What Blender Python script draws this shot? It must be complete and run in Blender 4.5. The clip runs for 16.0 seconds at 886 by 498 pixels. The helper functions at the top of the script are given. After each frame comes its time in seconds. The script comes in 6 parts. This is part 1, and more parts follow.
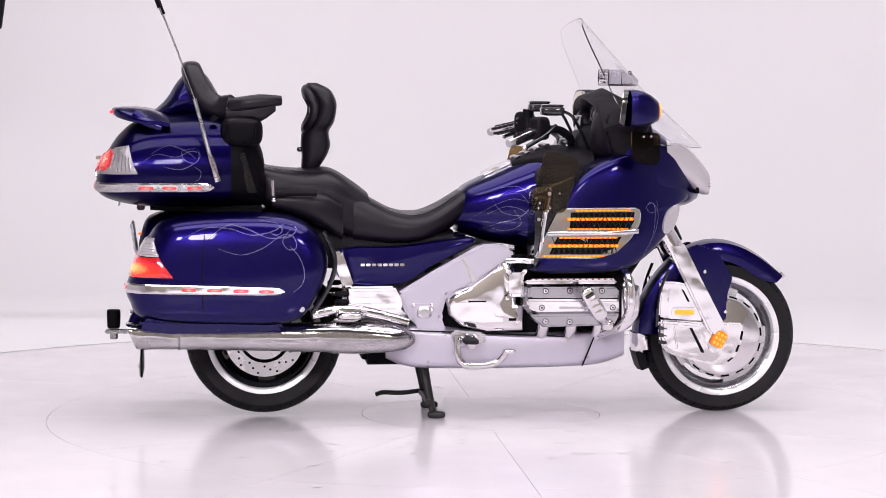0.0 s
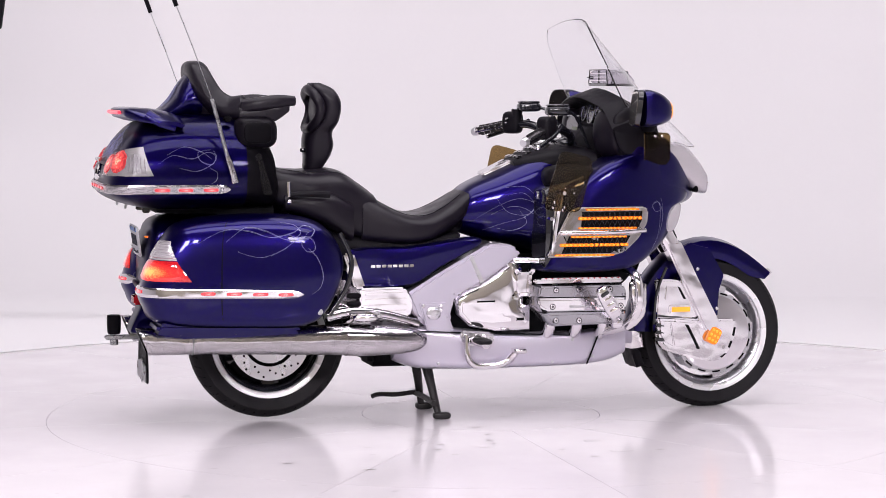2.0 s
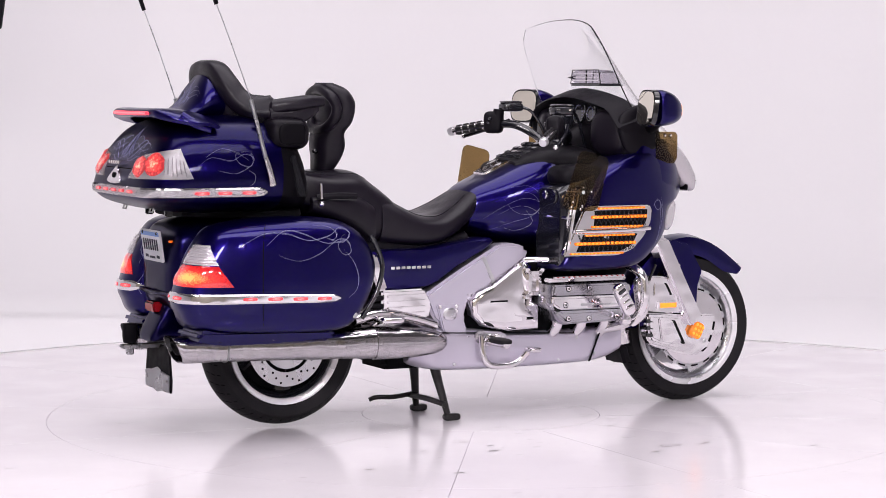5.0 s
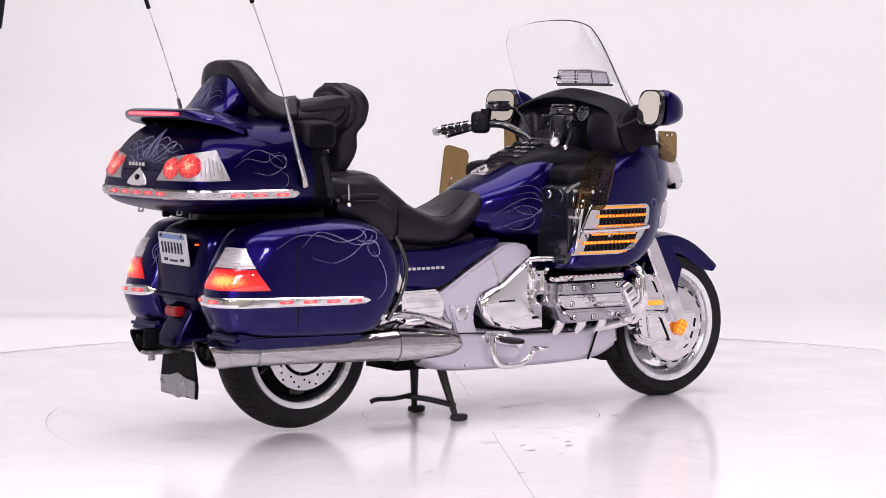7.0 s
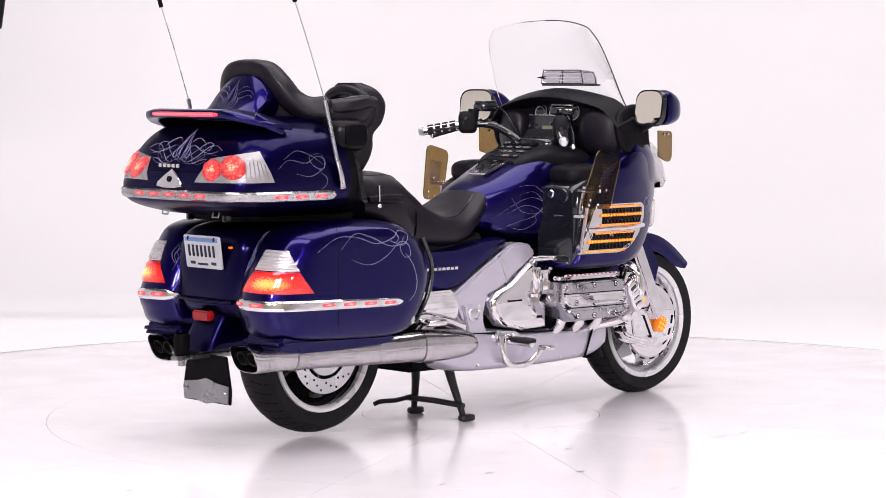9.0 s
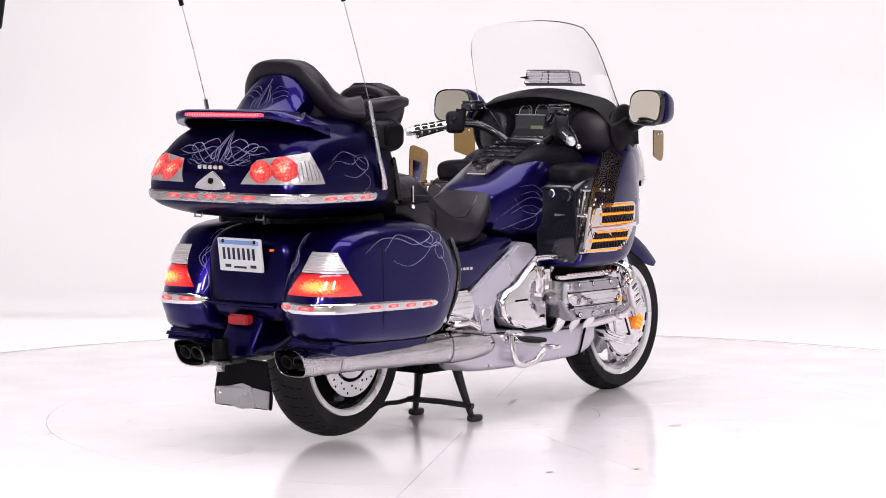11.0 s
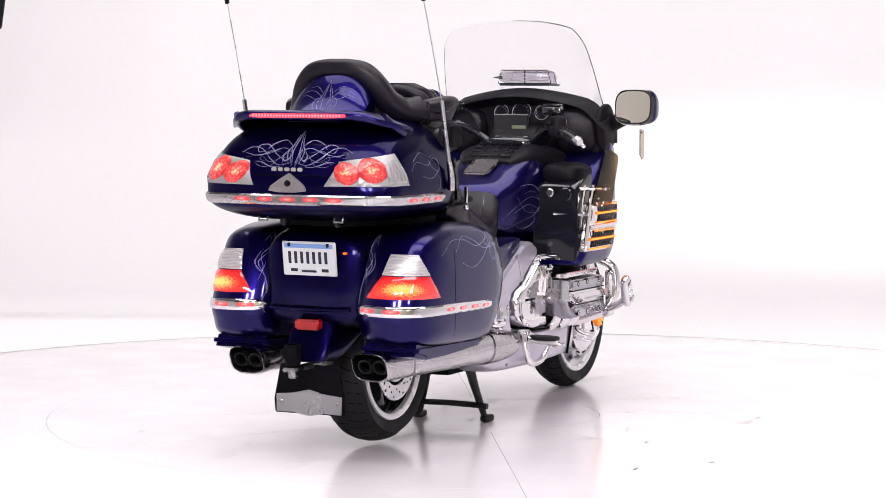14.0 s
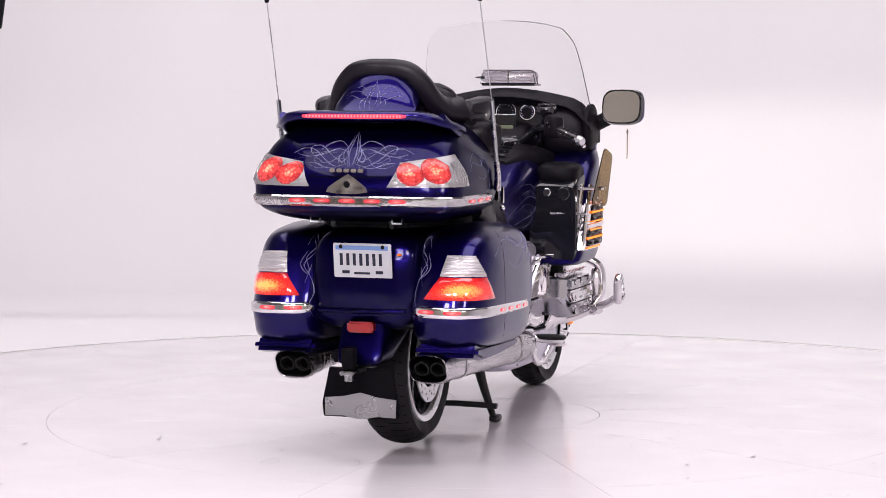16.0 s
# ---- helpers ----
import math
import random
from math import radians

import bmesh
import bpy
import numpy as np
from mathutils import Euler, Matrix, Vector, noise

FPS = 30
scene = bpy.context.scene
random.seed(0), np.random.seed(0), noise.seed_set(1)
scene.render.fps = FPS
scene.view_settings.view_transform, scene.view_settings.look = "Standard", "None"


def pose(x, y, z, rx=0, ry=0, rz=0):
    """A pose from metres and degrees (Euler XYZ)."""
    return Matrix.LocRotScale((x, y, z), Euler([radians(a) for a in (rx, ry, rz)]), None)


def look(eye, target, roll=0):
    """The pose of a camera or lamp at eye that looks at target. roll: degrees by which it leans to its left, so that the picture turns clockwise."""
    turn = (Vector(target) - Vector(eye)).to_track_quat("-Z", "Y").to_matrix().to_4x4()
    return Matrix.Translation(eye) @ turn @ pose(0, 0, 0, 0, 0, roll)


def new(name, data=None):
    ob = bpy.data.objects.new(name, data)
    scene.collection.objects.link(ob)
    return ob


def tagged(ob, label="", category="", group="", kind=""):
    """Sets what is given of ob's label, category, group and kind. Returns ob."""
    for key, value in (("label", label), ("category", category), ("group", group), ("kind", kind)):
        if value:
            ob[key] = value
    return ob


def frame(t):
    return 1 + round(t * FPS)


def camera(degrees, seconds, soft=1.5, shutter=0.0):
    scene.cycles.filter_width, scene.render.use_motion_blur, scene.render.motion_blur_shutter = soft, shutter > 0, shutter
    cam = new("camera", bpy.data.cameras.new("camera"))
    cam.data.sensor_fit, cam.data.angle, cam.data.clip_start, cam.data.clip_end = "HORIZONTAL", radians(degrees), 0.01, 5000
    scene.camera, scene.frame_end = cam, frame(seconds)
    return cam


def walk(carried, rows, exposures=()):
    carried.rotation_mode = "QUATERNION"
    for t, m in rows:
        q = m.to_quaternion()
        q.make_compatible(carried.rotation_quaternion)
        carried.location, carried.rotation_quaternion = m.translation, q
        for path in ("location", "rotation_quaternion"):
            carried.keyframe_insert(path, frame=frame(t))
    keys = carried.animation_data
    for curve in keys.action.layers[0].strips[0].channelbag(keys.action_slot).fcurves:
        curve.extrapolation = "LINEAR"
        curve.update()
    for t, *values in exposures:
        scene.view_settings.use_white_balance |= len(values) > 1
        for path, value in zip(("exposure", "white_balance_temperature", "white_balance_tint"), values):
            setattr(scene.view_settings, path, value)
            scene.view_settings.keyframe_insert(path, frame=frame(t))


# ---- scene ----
# The camera stands still on a tripod; the turntable turns 67 degrees under the motorcycle.
cam = camera(22.17, 16.0, soft=0.75)
EYE = Vector((0.0, -8.6, 1.24))
AIM = Vector((-0.01703, 0.99735, -0.07071))
POST = look(EYE, EYE + AIM * 8.6, 0.24)
EXPOSURES = [(t, e - 0.43, k, g) for t, e, k, g in ((0, 0.0, 6450, 11), (4, 0.0, 6450, 11), (7, 0.14, 6520, 9.5), (9, 0.26, 6580, 7.5), (11.5, 0.29, 6600, 5.5), (12.5, 0.30, 6600, 5), (14.5, 0.27, 6600, 5), (15.5, 0.08, 6580, 9), (16, -0.02, 6560, 11))]
walk(cam, [(0, POST), (16.0, POST)], EXPOSURES)
RATE = 4.18          # degrees a second
START = 7.0          # heading at the start
SIDE = 0.03          # the bike stands this far off the axis


# ---- world and lamps ----
world = bpy.data.worlds.new("studio_air")
scene.world = world
world.use_nodes = True
world.node_tree.nodes["Background"].inputs[0].default_value = (0.95, 0.93, 1.0, 1)
world.node_tree.nodes["Background"].inputs[1].default_value = 0.1


def softbox(name, eye, target, sx, sy, power, colour=(1.0, 0.94, 0.985)):
    lamp = bpy.data.lights.new(name, "AREA")
    lamp.shape, lamp.size, lamp.size_y, lamp.energy, lamp.color = "RECTANGLE", sx, sy, power, colour
    ob = new(name, lamp)
    ob.matrix_world = look(eye, target)
    return ob


softbox("ceiling_softbox", (0, 0.3, 5.3), (0, 0.3, 0), 6.5, 4.0, 340)
softbox("ceiling_softbox", (0, -3.2, 5.3), (0, -3.0, 0), 6.5, 1.6, 250)
softbox("side_softbox", (-2.6, -6.6, 3.4), (-0.3, 0, 0.6), 0.9, 0.9, 180)
softbox("side_softbox", (-0.9, -6.6, 3.4), (-0.3, 0, 0.6), 0.9, 0.9, 180)
softbox("side_softbox", (3.2, -6.6, 3.4), (0.2, 0, 0.6), 0.9, 0.9, 140)
# Unseen fill lamps, added to brighten the rear wall and the cyclorama.
softbox("rear_softbox", (0.0, -7.6, 5.0), (0.0, -9.8, 1.6), 5.0, 0.6, 110)
softbox("wall_softbox", (-4.2, 2.6, 5.2), (-4.0, 7.4, 3.0), 3.0, 0.8, 170)
softbox("wall_softbox", (4.4, 2.6, 5.2), (4.4, 7.4, 2.8), 3.0, 0.8, 160)


# ---- materials ----
def material(name, colour, rough=0.5, metal=0.0, coat=0.0, bump=0.0, scale=60.0, vary=0.0, glow=0.0, glow_colour=None, trans=0.0, ior=1.45, spread=0.0, stretch=None, spec=0.5, detail=6, height=0.002):
    m = bpy.data.materials.new(name)
    m.use_nodes = True
    t = m.node_tree
    b = t.nodes["Principled BSDF"]
    b.inputs["Base Color"].default_value = (*colour, 1)
    b.inputs["Roughness"].default_value = rough
    b.inputs["Metallic"].default_value = metal
    b.inputs["Coat Weight"].default_value = coat
    b.inputs["Coat Roughness"].default_value = 0.03
    b.inputs["Transmission Weight"].default_value = trans
    b.inputs["IOR"].default_value = ior
    b.inputs["Specular IOR Level"].default_value = spec
    if glow:
        b.inputs["Emission Color"].default_value = (*(glow_colour or colour), 1)
        b.inputs["Emission Strength"].default_value = glow
    if bump or vary or spread:
        co = t.nodes.new("ShaderNodeTexCoord")
        mp = t.nodes.new("ShaderNodeMapping")
        mp.inputs["Scale"].default_value = stretch or (1, 1, 1)
        t.links.new(co.outputs["Object"], mp.inputs["Vector"])
        fine = t.nodes.new("ShaderNodeTexNoise")
        fine.inputs["Scale"].default_value, fine.inputs["Detail"].default_value = scale, detail
        t.links.new(mp.outputs[0], fine.inputs["Vector"])
        wide = t.nodes.new("ShaderNodeTexNoise")
        wide.inputs["Scale"].default_value, wide.inputs["Detail"].default_value = scale / 14, 4
        t.links.new(mp.outputs[0], wide.inputs["Vector"])
        if vary:
            mix = t.nodes.new("ShaderNodeMix")
            mix.data_type = "RGBA"
            mix.inputs["A"].default_value = (*[c * (1 - vary) for c in colour], 1)
            mix.inputs["B"].default_value = (*[min(1, c * (1 + vary)) for c in colour], 1)
            add = t.nodes.new("ShaderNodeMath")
            add.operation = "MULTIPLY_ADD"
            add.inputs[1].default_value = 0.5
            half = t.nodes.new("ShaderNodeMath")
            half.operation = "MULTIPLY"
            half.inputs[1].default_value = 0.5
            t.links.new(wide.outputs["Fac"], half.inputs[0])
            t.links.new(fine.outputs["Fac"], add.inputs[0])
            t.links.new(half.outputs[0], add.inputs[2])
            t.links.new(add.outputs[0], mix.inputs["Factor"])
            t.links.new(mix.outputs["Result"], b.inputs["Base Color"])
        if spread:
            r = t.nodes.new("ShaderNodeMapRange")
            r.inputs["From Min"].default_value, r.inputs["From Max"].default_value = 0.3, 0.7
            r.inputs["To Min"].default_value, r.inputs["To Max"].default_value = max(0, rough - spread), rough + spread
            t.links.new(wide.outputs["Fac"], r.inputs["Value"])
            t.links.new(r.outputs[0], b.inputs["Roughness"])
        if bump:
            n = t.nodes.new("ShaderNodeBump")
            n.inputs["Strength"].default_value, n.inputs["Distance"].default_value = bump, height
            t.links.new(fine.outputs["Fac"], n.inputs["Height"])
            t.links.new(n.outputs[0], b.inputs["Normal"])
    return m


BLUE = material("candy_blue_paint", (0.005, 0.0022, 0.068), 0.28, 0.88, 0.42, spec=0.0, scale=900, vary=0.25)
LEATHER = material("black_leather", (0.006, 0.0042, 0.0085), 0.36, spec=0.28, bump=0.2, scale=260, vary=0.2, spread=0.08)
PLASTIC = material("black_plastic", (0.0045, 0.0036, 0.006), 0.48, spec=0.14, bump=0.15, scale=400, spread=0.08)
GLOSS = material("gloss_black", (0.008, 0.008, 0.012), 0.12, coat=0.6)
# Near-black for black parts, and for shade painted into gaps, holes and recesses.
DARK = material("black_and_cavity_shade", (0.004, 0.004, 0.005), 0.7, spec=0.06, spread=0.05)
CHROME = material("chrome", (0.78, 0.755, 0.78), 0.09, 1.0, bump=0.7, scale=13, spread=0.03, detail=1, height=0.004)
SATIN = material("satin_silver_paint", (0.56, 0.53, 0.62), 0.34, 0.7, 0.3, bump=0.03, scale=500, spread=0.03)
ALLOY = material("cast_alloy", (0.62, 0.61, 0.64), 0.26, 1.0, bump=0.03, scale=160, spread=0.04)
HEAD = material("polished_cylinder_alloy", (0.44, 0.43, 0.47), 0.24, 0.95, 0.3, bump=0.03, scale=300, spread=0.05)
RUBBER = material("tyre_rubber", (0.008, 0.007, 0.009), 0.6, spec=0.25, bump=0.4, scale=180, vary=0.2, spread=0.1)
STEEL = material("brushed_steel", (0.6, 0.6, 0.62), 0.3, 1.0, bump=0.2, scale=120, spread=0.08)
IRON = material("black_stand_paint", (0.012, 0.011, 0.012), 0.5, bump=0.4, scale=150, vary=0.3)
RED_GLOW = material("red_led", (0.6, 0.02, 0.05), 0.3, glow=0.85, glow_colour=(1.0, 0.08, 0.13))
RED_DULL = material("red_reflector", (0.5, 0.012, 0.02), 0.12, coat=1.0, scale=300, vary=0.15)
AMBER = material("amber_led", (1.0, 0.35, 0.03), 0.3, glow=1.1, glow_colour=(1.0, 0.24, 0.012))
# Its glow also brightens the fork reflector, which is no lamp.
AMBER_LENS = material("glowing_amber_lens", (0.9, 0.22, 0.01), 0.15, coat=1.0, glow=0.35, glow_colour=(1.0, 0.3, 0.02))
CLEAR = material("clear_ribbed_lens", (0.56, 0.53, 0.56), 0.14, 0.5, 1.0, bump=0.9, scale=90, stretch=(1, 1, 5))
WHITE = material("white_plate_paint", (0.8, 0.8, 0.84), 0.35, scale=300, vary=0.04)
PALE_BLUE = material("pale_blue_print", (0.25, 0.4, 0.75), 0.4, scale=300, vary=0.1)
INK = material("dark_print", (0.03, 0.03, 0.06), 0.5)
SILVER_INK = material("silver_pinstripe", (0.24, 0.24, 0.44), 0.35, 0.3)
STRIPE = material("polished_rim_lip", (0.82, 0.81, 0.84), 0.3, 0.4, scale=80, spread=0.05)
GLASS = material("windscreen_acrylic", (0.97, 0.97, 0.98), 0.0, trans=1.0, ior=1.18)


def tinted_sheet(name, tint, gloss):
    """A thin clear sheet: tinted through, with a faint mirror on its faces."""
    m = bpy.data.materials.new(name)
    m.use_nodes = True
    t = m.node_tree
    t.nodes.remove(t.nodes["Principled BSDF"])
    clear = t.nodes.new("ShaderNodeBsdfTransparent")
    clear.inputs["Color"].default_value = (*tint, 1)
    shine = t.nodes.new("ShaderNodeBsdfGlossy")
    shine.inputs["Roughness"].default_value = 0.14
    mix = t.nodes.new("ShaderNodeMixShader")
    mix.inputs[0].default_value = gloss
    t.links.new(clear.outputs[0], mix.inputs[1])
    t.links.new(shine.outputs[0], mix.inputs[2])
    t.links.new(mix.outputs[0], t.nodes["Material Output"].inputs["Surface"])
    return m


SMOKE = material("smoked_bronze_acrylic", (0.26, 0.17, 0.07), 0.0, trans=1.0, ior=1.25)
MIRROR = material("mirror_glass", (0.82, 0.78, 0.67), 0.02, 1.0)
FLOOR_PAINT = material("white_floor_paint", (0.665, 0.63, 0.66), 0.15, bump=0.02, scale=30, vary=0.03, spread=0.05)
WALL_PAINT = material("white_wall_paint", (0.755, 0.74, 0.755), 0.7, bump=0.05, scale=30, vary=0.015)
BEIGE = material("beige_wall_paint", (0.58, 0.54, 0.44), 0.7, bump=0.1, scale=20, vary=0.08)
STAGE = material("dark_stage_wall", (0.16, 0.155, 0.16), 0.8, bump=0.2, scale=20, vary=0.2)
SCUFF = material("floor_scuff", (0.20, 0.19, 0.18), 0.4, scale=90, vary=0.4)



def bulb_lens(name, edge, mid, core, low, high, reach, facets=240.0, centre=(0.5, 0.5), rough=0.7):
    """A moulded lens with its bulb behind the middle: brightest there, deep red at the rim."""
    m = material(name, (0.35, 0.008, 0.014), 0.1, coat=1.0)
    t = m.node_tree
    b = t.nodes["Principled BSDF"]
    uv = t.nodes.new("ShaderNodeUVMap")
    uv.uv_map = "lens"
    mp = t.nodes.new("ShaderNodeMapping")
    mp.inputs["Location"].default_value = (-centre[0] * 2 * reach[0], -centre[1] * 2 * reach[1], 0)
    mp.inputs["Scale"].default_value = (2 * reach[0], 2 * reach[1], 0)
    t.links.new(uv.outputs[0], mp.inputs["Vector"])
    far = t.nodes.new("ShaderNodeVectorMath")
    far.operation = "LENGTH"
    t.links.new(mp.outputs[0], far.inputs[0])
    co = t.nodes.new("ShaderNodeTexCoord")
    cell = t.nodes.new("ShaderNodeTexVoronoi")
    cell.inputs["Scale"].default_value = facets
    t.links.new(co.outputs["Object"], cell.inputs["Vector"])
    mixed = t.nodes.new("ShaderNodeMath")
    mixed.operation = "MULTIPLY_ADD"
    mixed.inputs[1].default_value = rough
    t.links.new(cell.outputs["Distance"], mixed.inputs[0])
    t.links.new(far.outputs["Value"], mixed.inputs[2])
    span = t.nodes.new("ShaderNodeMapRange")
    span.inputs["From Min"].default_value, span.inputs["From Max"].default_value = 0.2, 1.3
    t.links.new(mixed.outputs[0], span.inputs["Value"])
    ramp = t.nodes.new("ShaderNodeValToRGB")
    e = ramp.color_ramp.elements
    e[0].position, e[0].color = 0.12, (*core, 1)
    e[1].position, e[1].color = 0.85, (*edge, 1)
    k = e.new(0.42)
    k.color = (*mid, 1)
    t.links.new(span.outputs[0], ramp.inputs["Fac"])
    power = t.nodes.new("ShaderNodeMapRange")
    power.inputs["From Min"].default_value, power.inputs["From Max"].default_value = 0.1, 0.85
    power.inputs["To Min"].default_value, power.inputs["To Max"].default_value = high, low
    t.links.new(span.outputs[0], power.inputs["Value"])
    t.links.new(ramp.outputs["Color"], b.inputs["Emission Color"])
    t.links.new(power.outputs[0], b.inputs["Emission Strength"])
    return m


RED_LENS = bulb_lens("red_tail_lens", (0.62, 0.006, 0.012), (1.0, 0.045, 0.02), (1.0, 0.50, 0.12), 0.42, 1.8, (0.8, 0.75), 160, (0.45, 0.42), 0.3)
GLOBE = bulb_lens("lit_red_globe", (0.72, 0.09, 0.10), (1.0, 0.13, 0.11), (1.0, 0.52, 0.34), 0.5, 1.6, (0.75, 0.75), 100)
LED = bulb_lens("red_led_lens", (0.8, 0.06, 0.09), (1.0, 0.13, 0.15), (1.0, 0.55, 0.52), 0.8, 1.35, (0.8, 0.8), 500)
LED_BEAD = material("red_led_bead", (0.9, 0.1, 0.12), 0.3, glow=1.2, glow_colour=(1.0, 0.24, 0.28))
BEAM = material("headlamp_beam", (1, 1, 1), 0.5, glow=950000.0, glow_colour=(1.0, 0.95, 0.88))
VENT_CLEAR = tinted_sheet("grey_clear_acrylic", (0.74, 0.72, 0.76), 0.03)


# ---- mesh tools ----
def finish(bm, name, mat, angle=40):
    bmesh.ops.remove_doubles(bm, verts=bm.verts, dist=1e-5)
    bmesh.ops.recalc_face_normals(bm, faces=bm.faces)
    me = bpy.data.meshes.new(name)
    bm.to_mesh(me)
    bm.free()
    me.materials.append(mat)
    me.polygons.foreach_set("use_smooth", [True] * len(me.polygons))
    me.set_sharp_from_angle(angle=radians(angle))
    return me


def part(name, bm, mat, parent, label="", angle=40):
    ob = new(name, finish(bm, name, mat, angle))
    ob.parent = parent
    return tagged(ob, label)


def smooth(points, n, closed=False):
    """Catmull-Rom through the points, n steps a span."""
    p = [np.array(q, float) for q in points]
    k = len(p)
    out = []
    for i in range(k if closed else k - 1):
        if closed:
            a, b, c, d = p[i - 1], p[i], p[(i + 1) % k], p[(i + 2) % k]
        else:
            a, b, c, d = p[max(i - 1, 0)], p[i], p[i + 1], p[min(i + 2, k - 1)]
        for j in range(n):
            t = j / n
            out.append(0.5 * (2 * b + (c - a) * t + (2 * a - 5 * b + 4 * c - d) * t * t + (3 * b - a - 3 * c + d) * t ** 3))
    if not closed:
        out.append(p[-1])
    return out


def skin(loops, caps=True, bm=None):
    bm = bm or bmesh.new()
    rings = [[bm.verts.new(tuple(q)) for q in loop] for loop in loops]
    n = len(rings[0])
    for a, b in zip(rings, rings[1:]):
        for i in range(n):
            bm.faces.new((a[i], a[(i + 1) % n], b[(i + 1) % n], b[i]))
    if caps:
        for r in (rings[0], rings[-1]):
            bm.faces.new(r)
    return bm


def xloft(stations, n=6, seg=36, caps=True, taper=0.0):
    """A body along x: rows of x, y centre, half width, bottom, top, squareness."""
    loops = []
    for x, yc, w, zb, zt, e in smooth(stations, n):
        loop = []
        for i in range(seg):
            a = 2 * math.pi * i / seg
            c, s = math.cos(a), math.sin(a)
            loop.append((x, yc + w * (1 - taper * max(0.0, s) ** (2 / e)) * math.copysign(abs(c) ** (2 / e), c), (zb + zt) / 2 + (zt - zb) / 2 * math.copysign(abs(s) ** (2 / e), s)))
        loops.append(loop)
    return skin(loops, caps)


def yloft(profile, layers, n=4, rounded=True):
    """A body along y: an outline in x and z, and layers of y, scale, x shift, z shift."""
    outline = smooth(profile, n, True) if rounded else [np.array(p) for p in profile]
    mid = sum(outline) / len(outline)
    loops = []
    for y, s, dx, dz in layers:
        loops.append([(mid[0] + (p[0] - mid[0]) * s + dx, y, mid[1] + (p[1] - mid[1]) * s + dz) for p in outline])
    return skin(loops)


def plate(profile, y0, y1, bevel=0.006, rounded=False, n=3):
    """A slab: an outline in x and z from y0 to y1, with rounded edges."""
    outline = smooth(profile, n, True) if rounded else profile
    bm = skin([[(p[0], y, p[1]) for p in outline] for y in (y0, y1)])
    bmesh.ops.recalc_face_normals(bm, faces=bm.faces)
    if bevel:
        rim = [e for e in bm.edges if abs(e.verts[0].co.y - e.verts[1].co.y) < 1e-7]
        if not rounded:
            rim = bm.edges[:]
        bmesh.ops.bevel(bm, geom=rim, offset=bevel, segments=2, affect="EDGES", clamp_overlap=True)
    return bm


def tube(points, r, seg=12, n=6, flat=1.0, ends=None):
    """A round bar along smoothed points; ends: radius at the far end."""
    path = [Vector(q) for q in (smooth(points, n) if n > 1 else points)]
    loops, up = [], None
    for i, p in enumerate(path):
        d = (path[min(i + 1, len(path) - 1)] - path[max(i - 1, 0)]).normalized()
        if up is None:
            up = d.orthogonal().normalized()
        up = (up - d * up.dot(d)).normalized()
        side = d.cross(up)
        k = r if ends is None else r + (ends - r) * i / (len(path) - 1)
        loops.append([p + up * (k * math.cos(a)) + side * (k * flat * math.sin(a)) for a in (2 * math.pi * j / seg for j in range(seg))])
    return skin(loops)


def lathe(profile, centre, seg=64, axis="y", closed=True):
    """Turned about an axis: rows of radius and place along it."""
    bm = bmesh.new()
    loops = []
    for i in range(seg):
        a = 2 * math.pi * i / seg
        c, s = math.cos(a), math.sin(a)
        ring = []
        for r, v in profile:
            q = {"y": (r * c, v, r * s), "x": (v, r * c, r * s), "z": (r * c, r * s, v)}[axis]
            ring.append(bm.verts.new((centre[0] + q[0], centre[1] + q[1], centre[2] + q[2])))
        loops.append(ring)
    k = len(profile)
    for i in range(seg):
        a, b = loops[i], loops[(i + 1) % seg]
        for j in range(k if closed else k - 1):
            bm.faces.new((a[j], a[(j + 1) % k], b[(j + 1) % k], b[j]))
    return bm


def block(x0, x1, y0, y1, z0, z1, bevel=0.006, seg=2):
    bm = bmesh.new()
    bmesh.ops.create_cube(bm, size=1)
    for v in bm.verts:
        v.co = ((x0 + x1) / 2 + v.co.x * (x1 - x0), (y0 + y1) / 2 + v.co.y * (y1 - y0), (z0 + z1) / 2 + v.co.z * (z1 - z0))
    if bevel:
        bmesh.ops.bevel(bm, geom=bm.edges[:], offset=bevel, segments=seg, affect="EDGES", clamp_overlap=True)
    return bm


def move(bm, m):
    bmesh.ops.transform(bm, matrix=m, verts=bm.verts)
    return bm


def disc(centre, normal, r, thick, bevel=0.002, seg=24):
    """A coin with its outer face at centre, facing along normal."""
    bm = skin([[(k * math.cos(a), k * math.sin(a), z) for a in (2 * math.pi * j / seg for j in range(seg))] for k, z in ((r, -thick), (r, -bevel), (r - bevel, 0))])
    return move(bm, Matrix.Translation(centre) @ Vector(normal).to_track_quat("Z", "Y").to_matrix().to_4x4())


def egg(centre, size, e=3.0, turn=(0, 0, 0), seg=28, rings=14):
    """A rounded box: a superellipsoid of half sizes."""
    def f(v, k):
        return math.copysign(abs(v) ** (2 / k), v)
    loops = []
    for i in range(1, rings):
        b = -math.pi / 2 + math.pi * i / rings
        loops.append([(size[0] * f(math.cos(b), e) * f(math.cos(a), e), size[1] * f(math.cos(b), e) * f(math.sin(a), e), size[2] * f(math.sin(b), e)) for a in (2 * math.pi * j / seg for j in range(seg))])
    return move(skin(loops), pose(*centre, *turn))


def tree_of(ob):
    from mathutils.bvhtree import BVHTree
    bm = bmesh.new()
    bm.from_mesh(ob.data)
    t = BVHTree.FromBMesh(bm)
    bm.free()
    return t


